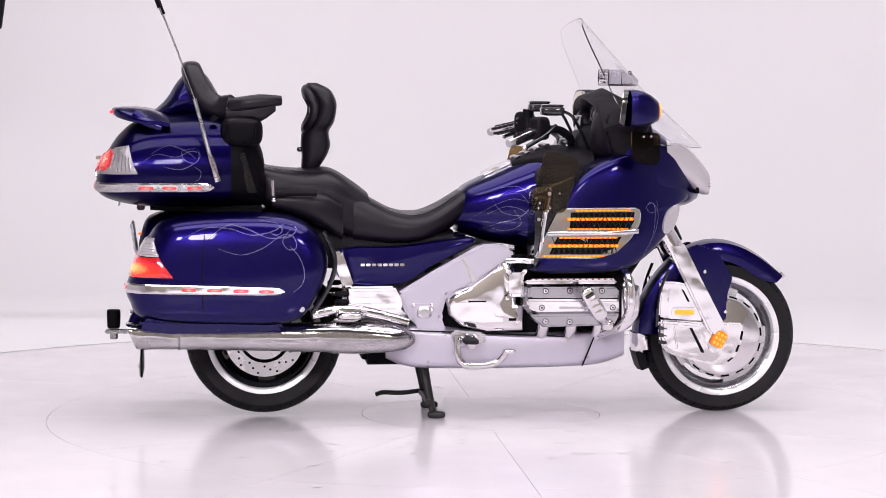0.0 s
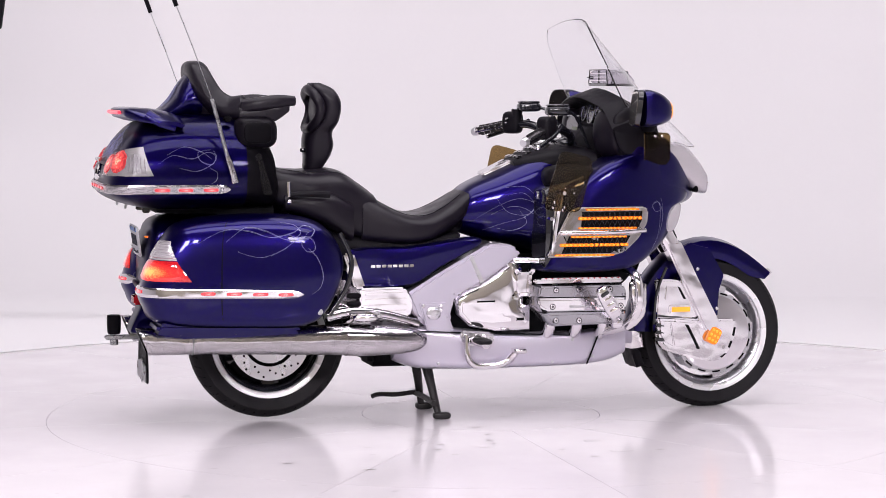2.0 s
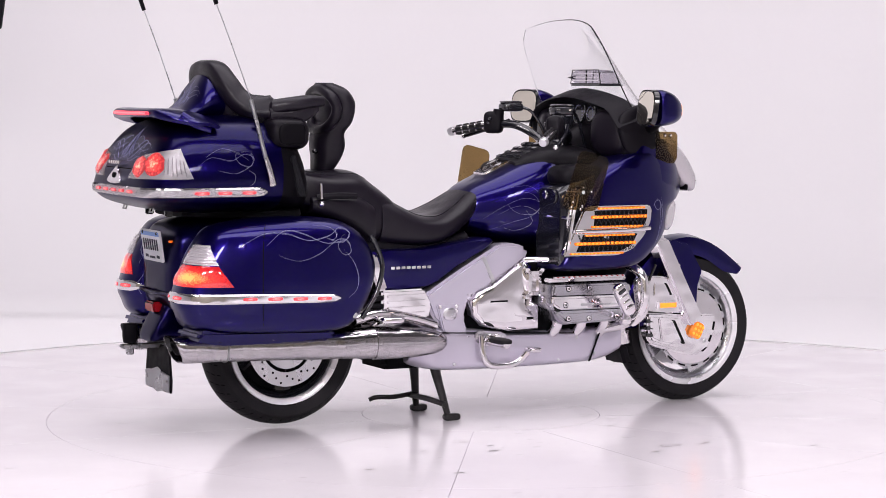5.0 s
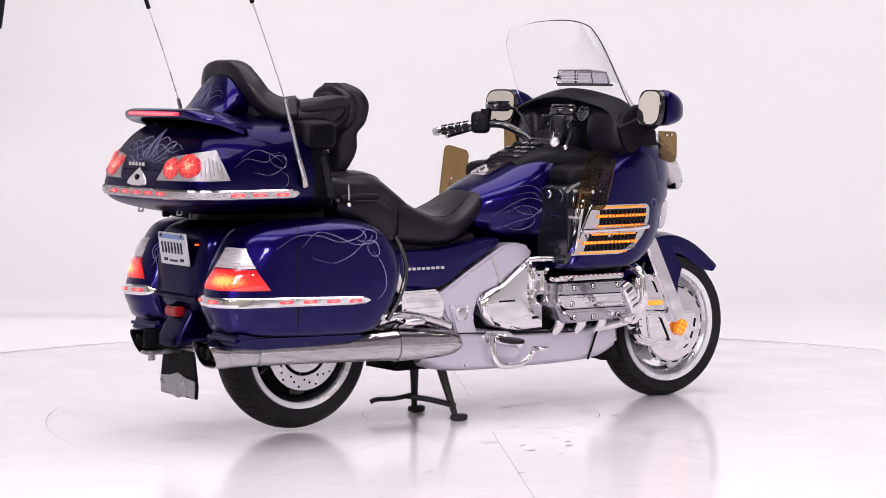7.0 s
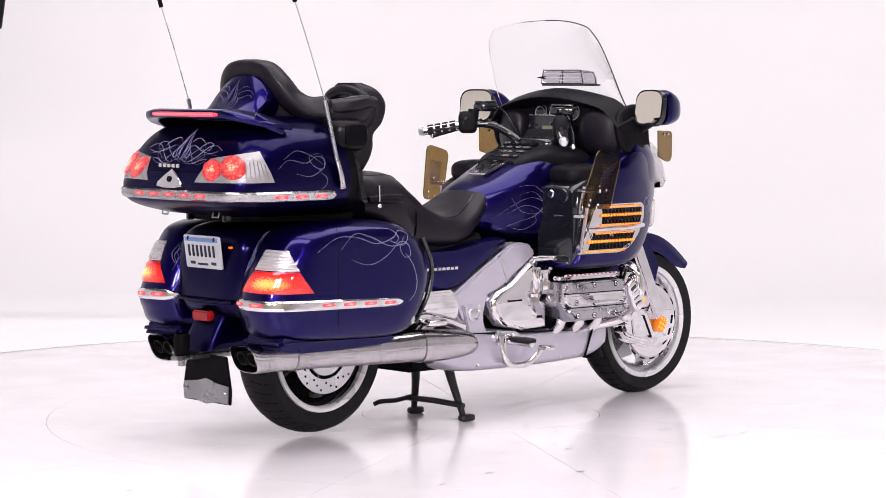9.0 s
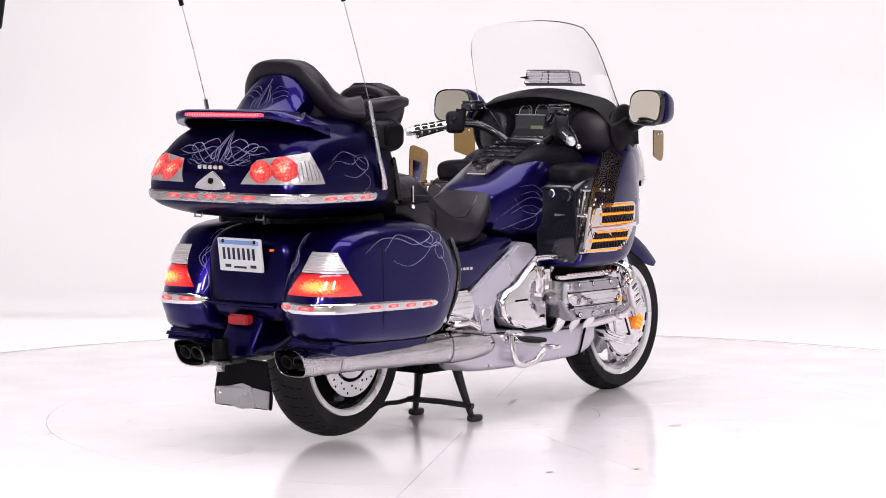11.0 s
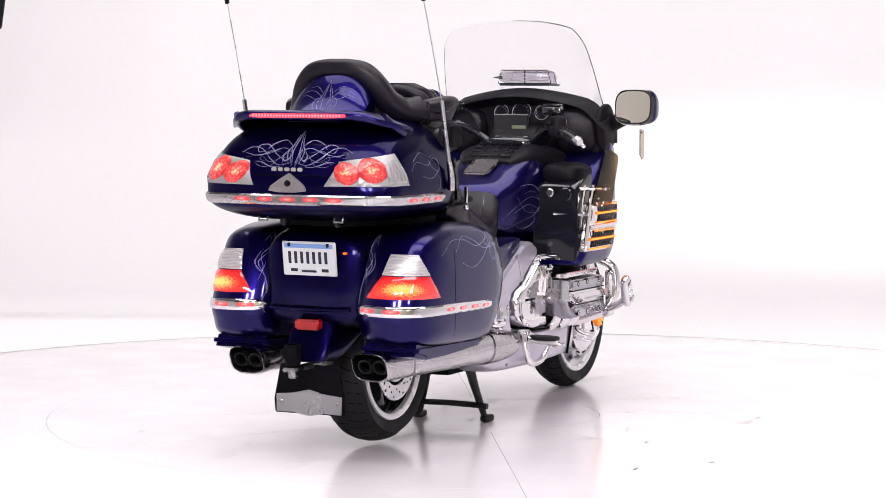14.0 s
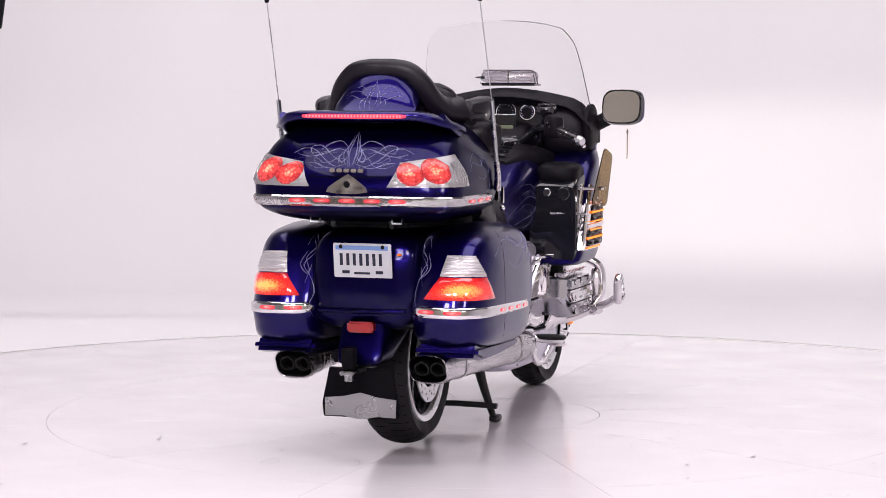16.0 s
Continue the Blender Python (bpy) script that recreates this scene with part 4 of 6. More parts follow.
    for y in (-0.072, 0.072):
        part("plate_bolt", disc((-1.3255, y - 0.006, 0.726), (-1, 0, 0.14), 0.007, 0.006), GLOSS, pl)
    part("plate_lamp", block(-1.295, -1.24, -0.130, -0.118, 0.696, 0.703, 0.002), AMBER_LENS, BIKE)
    hitch = part("tow_hitch", block(-1.425, -1.15, -0.012, 0.035, 0.314, 0.328, 0.004), STEEL, BIKE, "trailer hitch with black ball cover")
    part("ball_cover", xloft([(-0.05, 0, 0.022, -0.024, 0.024, 3), (-0.04, 0, 0.028, -0.03, 0.03, 3), (0.035, 0, 0.026, -0.028, 0.028, 3), (0.045, 0, 0.014, -0.016, 0.016, 3)], 3, 20), PLASTIC, hitch)
    bpy.context.view_layer.update()
    hitch.children[0].matrix_basis = pose(-1.392, 0.012, 0.366, 0, 90, 0) @ Matrix.Diagonal((0.75, 0.85, 0.85, 1))
    part("hitch_nut", disc((-1.392, 0.012, 0.292), (0, 0, -1), 0.015, 0.03, 0.002, 6), STEEL, hitch)
    part("hitch_plug", block(-1.33, -1.28, 0.06, 0.10, 0.345, 0.385, 0.010), PLASTIC, hitch)
    flap = part("mudflap", move(plate([(-0.13, -0.075), (0.13, -0.075), (0.135, -0.03), (0.11, 0.09), (-0.11, 0.09), (-0.135, -0.03)], -0.004, 0.004, 0.003), pose(-1.285, 0.008, 0.235, 0, 0, 90)), PLASTIC, BIKE, "black mudflap with silver plate")
    part("flap_plate", move(plate([(-0.122, -0.072), (-0.06, -0.07), (0.0, -0.082), (0.06, -0.07), (0.122, -0.072), (0.124, -0.012), (0.06, -0.006), (0.0, 0.008), (-0.06, -0.006), (-0.124, -0.012)], 0.004, 0.008, 0.001), pose(-1.285, 0.008, 0.235, 0, 0, 90)), STEEL, flap, "brushed steel plate")
    for y in (-0.1, 0.112):
        part("flap_bolt", disc((-1.297, y, 0.20), (-1, 0, 0), 0.006, 0.005), CHROME, flap)
    # mufflers
    for s in (-1, 1):
        rake = lambda bm: move_back(bm, 0.42)
        m = part("muffler", rake(xloft([(-1.318, s * 0.232, 0.062, 0.286, 0.378, 3.2), (-1.30, s * 0.235, 0.065, 0.281, 0.379, 3.2), (-1.14, s * 0.25, 0.062, 0.282, 0.374, 3), (-0.80, s * 0.28, 0.058, 0.276, 0.378, 2.6), (-0.585, s * 0.295, 0.056, 0.270, 0.384, 2.4)], 5, 36, False)), CHROME, BIKE, "polished chrome muffler")
        part("tip_lining", rake(xloft([(-1.318, s * 0.232, 0.0605, 0.2875, 0.3765, 3.2), (-1.29, s * 0.234, 0.057, 0.291, 0.373, 3.2), (-1.24, s * 0.24, 0.055, 0.293, 0.371, 3)], 3, 36, False)), GLOSS, m, "dark muffler outlet")
        part("tip_baffle", rake(xloft([(-1.262, s * 0.238, 0.0575, 0.29, 0.374, 3), (-1.255, s * 0.238, 0.0575, 0.29, 0.374, 3)], 1, 36)), DARK, m)
        part("heat_shield", xloft([(-0.585, s * 0.295, 0.060, 0.266, 0.387, 2.4), (-0.45, s * 0.295, 0.058, 0.266, 0.378, 2.4), (-0.33, s * 0.285, 0.05, 0.275, 0.362, 2.2), (-0.285, s * 0.275, 0.03, 0.295, 0.34, 2.2), (-0.275, s * 0.27, 0.01, 0.31, 0.326, 2)], 5, 36), CHROME, m)
        part("seam_band", xloft([(-1.146, s * 0.25, 0.0635, 0.280, 0.3755, 3), (-1.140, s * 0.25, 0.0635, 0.280, 0.3755, 3)], 1, 36), STEEL, m)
        for dy in (-0.027, 0.027):
            part("tail_pipe", rake(lathe([(0.0205, -1.306), (0.0245, -1.306), (0.0245, -1.26), (0.0205, -1.26)], (0, s * 0.234 + dy, 0.331), 24, "x")), IRON, m, "round tail pipe")
        part("muffler_bracket", plate([(-0.70, 0.37), (-0.60, 0.375), (-0.52, 0.43), (-0.44, 0.425), (-0.46, 0.40), (-0.55, 0.36), (-0.68, 0.35)], s * 0.27, s * 0.30, 0.01), CHROME, m)
    # trunk
    trunk = part("trunk", xloft([(-1.445, 0, 0.16, 0.865, 0.925, 3.2), (-1.435, 0, 0.27, 0.850, 0.955, 3.8), (-1.405, 0, 0.325, 0.832, 1.005, 4.2), (-1.36, 0, 0.349, 0.818, 1.070, 4.2), (-1.30, 0, 0.358, 0.806, 1.118, 4.0), (-1.20, 0, 0.364, 0.800, 1.140, 4.0), (-1.06, 0, 0.364, 0.800, 1.146, 4.0), (-0.955, 0, 0.358, 0.802, 1.144, 4.0)], 6, 56, taper=0.19), BLUE, BIKE, "glossy dark blue luggage trunk", 50)
    tr = tree_of(trunk)
    cx = -1.15
    part("trunk_front_shell", xloft([(-0.955, 0, 0.352, 0.808, 1.136, 4.2), (-0.90, 0, 0.34, 0.806, 1.12, 4.2), (-0.845, 0, 0.30, 0.806, 1.03, 4), (-0.83, 0, 0.26, 0.82, 0.98, 4)], 5, 48, taper=0.16), PLASTIC, trunk, "matt black trunk front")
    part("trunk_lid_seam", patch(tr, cx, 0, [(205, 0.9565), (155, 0.9565), (155, 0.9595), (205, 0.9595)], 0.0008, 0.004, 20, 2), DARK, trunk)
    part("trunk_trim", patch(tr, cx, 0, [(69, 0.864), (291, 0.864), (291, 0.897), (69, 0.897)], 0.009, 0.01, 96, 6, 0.03), CHROME, trunk, "chrome trunk trim strip")
    for k in range(5):
        a = 180 + math.degrees(math.atan((k - 2) * 0.083 / 0.29))
        w = 6.2 * math.cos(radians(a - 180)) ** 1.5
        part("led_slot", patch(tr, cx, 0, [(a - w, 0.872), (a + w, 0.872), (a + w, 0.890), (a - w, 0.890)], 0.011, 0.004, 8, 4, 0.3), LED, trunk, "lit red marker")
    for s in (-1, 1):
        f = lambda a: a if s < 0 else 360 - a
        for a in (253.1, 266, 280.2):
            part("led_slot", patch(tr, cx, 0, [(f(a - 4.9), 0.872), (f(a + 4.9), 0.872), (f(a + 4.9), 0.889), (f(a - 4.9), 0.889)], 0.011, 0.004, 8, 4, 0.3), LED, trunk, "lit red marker")
        part("trunk_lamp", patch(tr, cx, 0, [(f(204), 0.925), (f(249), 0.928), (f(242), 1.030), (f(213), 1.003)], 0.006, 0.01, 20, 8), CLEAR, trunk, "clear faceted tail lamp")
        for a, z, w, h in ((216.5, 0.966, 6.6, 0.036), (228.5, 0.975, 6.6, 0.041)):
            part("lamp_globe", patch(tr, cx, 0, [(f(a - w), z - h), (f(a + w), z - h), (f(a + w), z + h), (f(a - w), z + h)], 0.010, 0.004, 16, 10, 0.48), GLOBE, trunk, "lit red round lamp")
        for k in range(6):
            a = 234.5 + 2.1 * k
            part("lens_rib", patch(tr, cx, 0, [(f(a), 0.934), (f(a + 0.9), 0.934), (f(a + 0.5 - 0.5 * k * 0.6), 1.008 - 0.006 * abs(k - 2)), (f(a - 0.4 - 0.5 * k * 0.6), 1.008 - 0.006 * abs(k - 2))], 0.0085, 0.004, 2, 8), CLEAR, trunk)
        # aerial
        base = part("aerial_base", tube([(-1.0, s * 0.372, 0.905), (-1.012, s * 0.378, 0.945), (-1.03, s * 0.378, 1.0)], 0.016, 12, 4, 0.8, 0.011), CHROME, trunk, "chrome aerial base")
        part("aerial_lower", tube([(-1.028, s * 0.378, 0.99), (-1.084, s * 0.376, 1.20)], 0.0075, 10, 1), STEEL, base)
        part("aerial_whip", tube([(-1.084, s * 0.376, 1.20), (-1.15, s * 0.372, 1.38), (-1.207, s * 0.369, 1.525), (-1.24, s * 0.367, 1.61)], 0.0017, 6, 2), STEEL, base)
        part("aerial_tip", tube([(-1.207, s * 0.369, 1.525), (-1.247, s * 0.367, 1.635)], 0.008, 8, 1), PLASTIC, base)
        part("armrest_pod", egg((-0.915, s * 0.272, 1.080), (0.078, 0.078, 0.058), 3.2), LEATHER, trunk, "black padded speaker pod")
        part("pod_panel", egg((-0.915, s * 0.342, 1.080), (0.05, 0.012, 0.038), 4), PLASTIC, trunk)
        part("trunk_hinge", block(-1.03, -1.0, s * 0.285 - 0.015, s * 0.285 + 0.015, 1.118, 1.140, 0.006), PLASTIC, trunk)
        part("trunk_side_vent", move(plate([(-0.925, 1.0), (-0.905, 1.01), (-0.86, 0.86), (-0.895, 0.86)], s * 0.335, s * 0.346, 0.004), Matrix()), GLOSS, trunk)
        side = lambda u, v: (Vector((u, s * 1.0, v)), Vector((0, -s, 0)))
        strokes = [[(-1.27, 0.97), (-1.22, 1.0), (-1.15, 0.99), (-1.10, 1.01), (-1.07, 1.0), (-1.08, 0.97), (-1.12, 0.98), (-1.13, 1.01), (-1.08, 1.02)], [(-1.20, 0.955), (-1.14, 0.945), (-1.09, 0.965), (-1.065, 0.99), (-1.075, 1.015)], [(-1.24, 1.0), (-1.18, 1.03), (-1.12, 1.015), (-1.08, 0.985)], [(-1.09, 0.955), (-1.065, 0.94), (-1.065, 0.915), (-1.085, 0.90)]]
        pinstripes(tr, side, strokes, 0.0007, trunk)
        part("underside_latch", tube([(-1.36, s * 0.14 - 0.016, 0.822), (-1.365, s * 0.14 - 0.016, 0.806), (-1.365, s * 0.14 + 0.016, 0.806), (-1.36, s * 0.14 + 0.016, 0.822)], 0.003, 8, 1), STEEL, trunk)
    back = lambda u, v: (Vector((-2.4, u, v)), Vector((1, 0, 0)))
    strokes = []
    for s in (-1, 1):
        strokes += [[(0.0, 1.0), (s * 0.04, 1.015), (s * 0.09, 1.0), (s * 0.13, 1.018), (s * 0.20, 1.012)], [(s * 0.01, 1.04), (s * 0.05, 1.02), (s * 0.08, 0.99), (s * 0.12, 0.985), (s * 0.15, 1.0)], [(s * 0.008, 0.985), (s * 0.02, 1.03), (s * 0.012, 1.07)], [(s * 0.03, 0.985), (s * 0.045, 1.01), (s * 0.03, 1.04), (s * 0.015, 1.05)], [(s * 0.05, 1.03), (s * 0.1, 1.035), (s * 0.13, 1.01), (s * 0.1, 1.0)]]
    pinstripes(tr, back, strokes, 0.0004, trunk)
    for k in range(5):
        part("badge_bar", block(-1.452, -1.405, 0.05 - 0.024 * k - 0.0095, 0.05 - 0.024 * k + 0.0095, 0.972, 0.984, 0.002), CHROME, trunk, "chrome badge bar")
    part("lock_badge", move(plate([(-0.07, -0.022), (0.07, -0.022), (0.012, 0.03), (-0.012, 0.03)], -0.005, 0.005, 0.003, True), pose(-1.446, 0.0, 0.930) @ pose(0, 0, 0, 0, 14, 0) @ pose(0, 0, 0, 0, 0, 90)), CHROME, trunk, "chrome lock badge")
    part("key_hole", disc((-1.456, 0.0, 0.934), (-1, 0, 0.2), 0.010, 0.004), DARK, trunk)
    prof = [(-1.388, 1.164), (-1.33, 1.168), (-1.26, 1.160), (-1.20, 1.140), (-1.22, 1.118), (-1.30, 1.140), (-1.36, 1.137), (-1.388, 1.138)]
    lay = []
    for k in range(17):
        u = -1 + k / 8
        lay.append((0.315 * u, 1.0 - 0.55 * max(0, abs(u) - 0.8) / 0.2, 0.035 * u * u + 0.05 * max(0, abs(u) - 0.8) / 0.2, -0.035 * max(0, abs(u) - 0.7) / 0.3))
    wing = part("spoiler", yloft(prof, lay, 4), BLUE, BIKE, "dark blue trunk spoiler with red light bar")
    part("spoiler_lamp", xloft([(-1.394, 0, 0.165, 1.1445, 1.1565, 4), (-1.391, 0, 0.176, 1.143, 1.158, 5), (-1.37, 0, 0.176, 1.143, 1.158, 5)], 3, 40), RED_GLOW, wing, "lit red light bar")
    for k in range(30):
        part("led_bead", egg((-1.3945, -0.16 + 0.011 * k, 1.1505), (0.002, 0.0035, 0.0045), 2, seg=8, rings=5), LED_BEAD, wing)
    for s in (-1, 1):
        part("spoiler_leg", tube([(-1.30, s * 0.27, 1.145), (-1.26, s * 0.285, 1.12), (-1.20, s * 0.29, 1.10)], 0.022, 12, 4, 0.7), BLUE, wing)
    # passenger backrest with armrests
    rest = part("passenger_backrest", xloft([(-1.265, 0, 0.10, 1.12, 1.142, 3), (-1.225, 0, 0.128, 1.12, 1.165, 3), (-1.185, 0, 0.138, 1.12, 1.205, 2.8), (-1.150, 0, 0.140, 1.12, 1.262, 2.6), (-1.11, 0, 0.135, 1.12, 1.300, 2.6), (-1.06, 0, 0.13, 1.12, 1.29, 3)], 5, 40, taper=0.3), BLUE, BIKE, "black padded passenger backrest with blue shell")
    trr = tree_of(rest)
    st = []
    for s in (-1, 1):
        st += [[(s * 0.003, 1.165), (s * 0.012, 1.20), (s * 0.006, 1.235), (0.0, 1.27)], [(s * 0.016, 1.165), (s * 0.028, 1.19), (s * 0.018, 1.22), (s * 0.006, 1.25)], [(s * 0.03, 1.165), (s * 0.045, 1.185), (s * 0.035, 1.205), (s * 0.018, 1.20), (s * 0.02, 1.185)],
               [(s * 0.01, 1.20), (s * 0.04, 1.225), (s * 0.075, 1.23), (s * 0.10, 1.215)], [(s * 0.02, 1.19), (s * 0.05, 1.205), (s * 0.08, 1.215), (s * 0.10, 1.205)], [(s * 0.02, 1.225), (s * 0.045, 1.245), (s * 0.07, 1.24)]]
    pinstripes(trr, back, st, 0.0005, rest)
    arch = []
    for y, z, x, w, h in ((-0.265, 1.194, -0.772, 0.026, 0.018), (-0.274, 1.192, -0.83, 0.038, 0.024), (-0.268, 1.182, -0.89, 0.044, 0.027), (-0.235, 1.170, -0.95, 0.046, 0.030), (-0.195, 1.168, -1.0, 0.044, 0.034), (-0.162, 1.198, -1.045, 0.042, 0.036), (-0.135, 1.248, -1.075, 0.040, 0.036), (-0.095, 1.292, -1.092, 0.038, 0.034), (-0.045, 1.305, -1.097, 0.037, 0.033), (0, 1.306, -1.097, 0.037, 0.033)):
        arch.append((x, y, z, w, h))
    arch = arch + [(x, -y, z, w, h) for x, y, z, w, h in reversed(arch[:-1])]
    loops = []
    sm = smooth(arch, 5)
    for i, (x, y, z, w, h) in enumerate(sm):
        d = Vector(sm[min(i + 1, len(sm) - 1)][:3]) - Vector(sm[max(i - 1, 0)][:3])
        d.normalize()
        out = Vector((0, y, z - 1.05))
        up = (Vector((0, 0, 1)) if abs(y) > 0.24 else out.normalized())
        up = (up - d * up.dot(d)).normalized()
        sd = d.cross(up)
        loops.append([Vector((x, y, z)) + up * h * math.copysign(abs(math.cos(a)) ** 0.7, math.cos(a)) + sd * w * math.copysign(abs(math.sin(a)) ** 0.7, math.sin(a)) for a in (2 * math.pi * j / 20 for j in range(20))])
    part("arm_pad", skin(loops), LEATHER, rest, "black vinyl wraparound pad")
    part("back_pad", xloft([(-1.085, 0, 0.13, 1.12, 1.315, 3), (-1.04, 0, 0.15, 1.05, 1.285, 3), (-0.99, 0, 0.19, 1.0, 1.205, 3), (-0.93, 0, 0.2, 0.95, 1.13, 3), (-0.86, 0, 0.19, 0.93, 1.03, 3)], 5, 36, taper=0.25), LEATHER, rest, "black leather back cushion")
    for s in (-1, 1):
        part("arm_support", xloft([(-0.97, s * 0.25, 0.03, 1.12, 1.17, 3), (-0.90, s * 0.262, 0.035, 1.11, 1.185, 3), (-0.84, s * 0.268, 0.03, 1.12, 1.19, 3), (-0.79, s * 0.268, 0.022, 1.155, 1.195, 3)], 4, 20), LEATHER, rest)
    part("luggage_mount", xloft([(-1.25, 0, 0.14, 0.785, 0.812, 5), (-1.0, 0, 0.24, 0.775, 0.815, 5), (-0.84, 0, 0.24, 0.77, 0.82, 5)], 3), DARK, BIKE, "black trunk mounting rack")
    for s in (-1, 1):
        part("rack_bracket", block(-1.30, -1.27, s * 0.10 - 0.009, s * 0.10 + 0.009, 0.785, 0.812, 0.004), GLOSS, BIKE)
        part("flag_clip", tube([(-0.802, s * 0.335, 0.905), (-0.80, s * 0.335, 0.85)], 0.009, 10, 1, 0.6), CHROME, BIKE, "chrome grab clip")
        part("clip_knob", egg((-0.80, s * 0.335, 0.833), (0.01, 0.01, 0.01), 2, seg=12, rings=8), CHROME, BIKE)


def seats():
    pillion = part("passenger_seat", xloft([(-0.87, 0, 0.21, 0.82, 0.965, 4), (-0.80, 0, 0.235, 0.79, 0.947, 4), (-0.70, 0, 0.235, 0.76, 0.938, 3.6), (-0.585, 0, 0.215, 0.70, 0.942, 3.2), (-0.50, 0, 0.20, 0.66, 0.895, 3), (-0.44, 0, 0.19, 0.655, 0.85, 3)], 6, 44), LEATHER, BIKE, "black leather passenger seat")
    part("side_panel", xloft([(-0.80, 0, 0.262, 0.79, 0.86, 4), (-0.72, 0, 0.27, 0.765, 0.868, 4), (-0.62, 0, 0.262, 0.72, 0.866, 4), (-0.54, 0, 0.235, 0.67, 0.83, 4)], 5, 36), LEATHER, pillion)
    rider = part("rider_seat", xloft([(-0.50, 0, 0.205, 0.652, 0.872, 3), (-0.42, 0, 0.215, 0.650, 0.825, 3), (-0.33, 0, 0.215, 0.650, 0.782, 3), (-0.24, 0, 0.20, 0.658, 0.778, 2.8), (-0.16, 0, 0.17, 0.69, 0.812, 2.6), (-0.09, 0, 0.14, 0.74, 0.856, 2.6), (-0.05, 0, 0.115, 0.80, 0.878, 2.6)], 6, 44), LEATHER, BIKE, "black leather rider seat")
    part("seat_base", xloft([(-0.82, 0, 0.19, 0.60, 0.80, 5), (-0.5, 0, 0.185, 0.56, 0.70, 5), (-0.12, 0, 0.15, 0.60, 0.71, 5)], 4), PLASTIC, BIKE)
    for s in (-1, 1):
        part("grab_rail", tube([(-0.79, s * 0.27, 0.852), (-0.72, s * 0.283, 0.858), (-0.64, s * 0.275, 0.855)], 0.012, 8), PLASTIC, BIKE)
    over = lambda u, v: (Vector((u, v, 2.0)), Vector((0, 0, -1)))
    seams = [[(-0.48, q * 0.14), (-0.38, q * 0.15), (-0.28, q * 0.145), (-0.19, q * 0.12), (-0.10, q * 0.085)] for q in (-1, 1)]
    for line in seams:
        part("seat_seam", flourish(tree_of(rider), over, [line], 0.0022), GLOSS, rider, "stitched seam")
    for q in (-1, 1):
        part("seat_seam", flourish(tree_of(pillion), over, [[(-0.82, q * 0.15), (-0.72, q * 0.16), (-0.62, q * 0.155), (-0.54, q * 0.14)]], 0.0022), GLOSS, pillion, "stitched seam")
    # rider backrest
    rows = [(0.925, -0.660, 0.052, 0.024), (0.95, -0.649, 0.062, 0.036), (0.99, -0.636, 0.072, 0.048), (1.03, -0.632, 0.078, 0.056), (1.075, -0.632, 0.086, 0.050), (1.117, -0.608, 0.108, 0.046), (1.17, -0.597, 0.117, 0.043), (1.205, -0.605, 0.114, 0.045), (1.238, -0.626, 0.096, 0.044), (1.260, -0.645, 0.058, 0.018)]
    loops = []
    for z, x, w, h in smooth(rows, 5):
        loops.append([(x + h * math.copysign(abs(math.cos(a)) ** 0.8, math.cos(a)) + 0.035 * (w * math.sin(a) / 0.13) ** 2 * 0.3, w * math.copysign(abs(math.sin(a)) ** 0.6, math.sin(a)), z) for a in (2 * math.pi * j / 28 for j in range(28))])
    bk = part("rider_backrest", skin(loops), LEATHER, BIKE, "black leather rider backrest")
    part("backrest_roll", tube([(-0.668, 0, 1.085), (-0.664, -0.065, 1.095), (-0.644, -0.100, 1.135), (-0.640, -0.104, 1.175), (-0.660, -0.088, 1.215), (-0.666, 0, 1.236), (-0.660, 0.088, 1.215), (-0.640, 0.104, 1.175), (-0.644, 0.100, 1.135), (-0.664, 0.065, 1.095), (-0.668, 0, 1.085)], 0.019, 12, 5), LEATHER, bk)
    part("backrest_cup", egg((-0.634, 0, 1.16), (0.022, 0.098, 0.075), 2.6), LEATHER, bk)
    part("backrest_knob", egg((-0.692, -0.03, 1.01), (0.012, 0.01, 0.01), 2, seg=10, rings=6), GLOSS, bk)


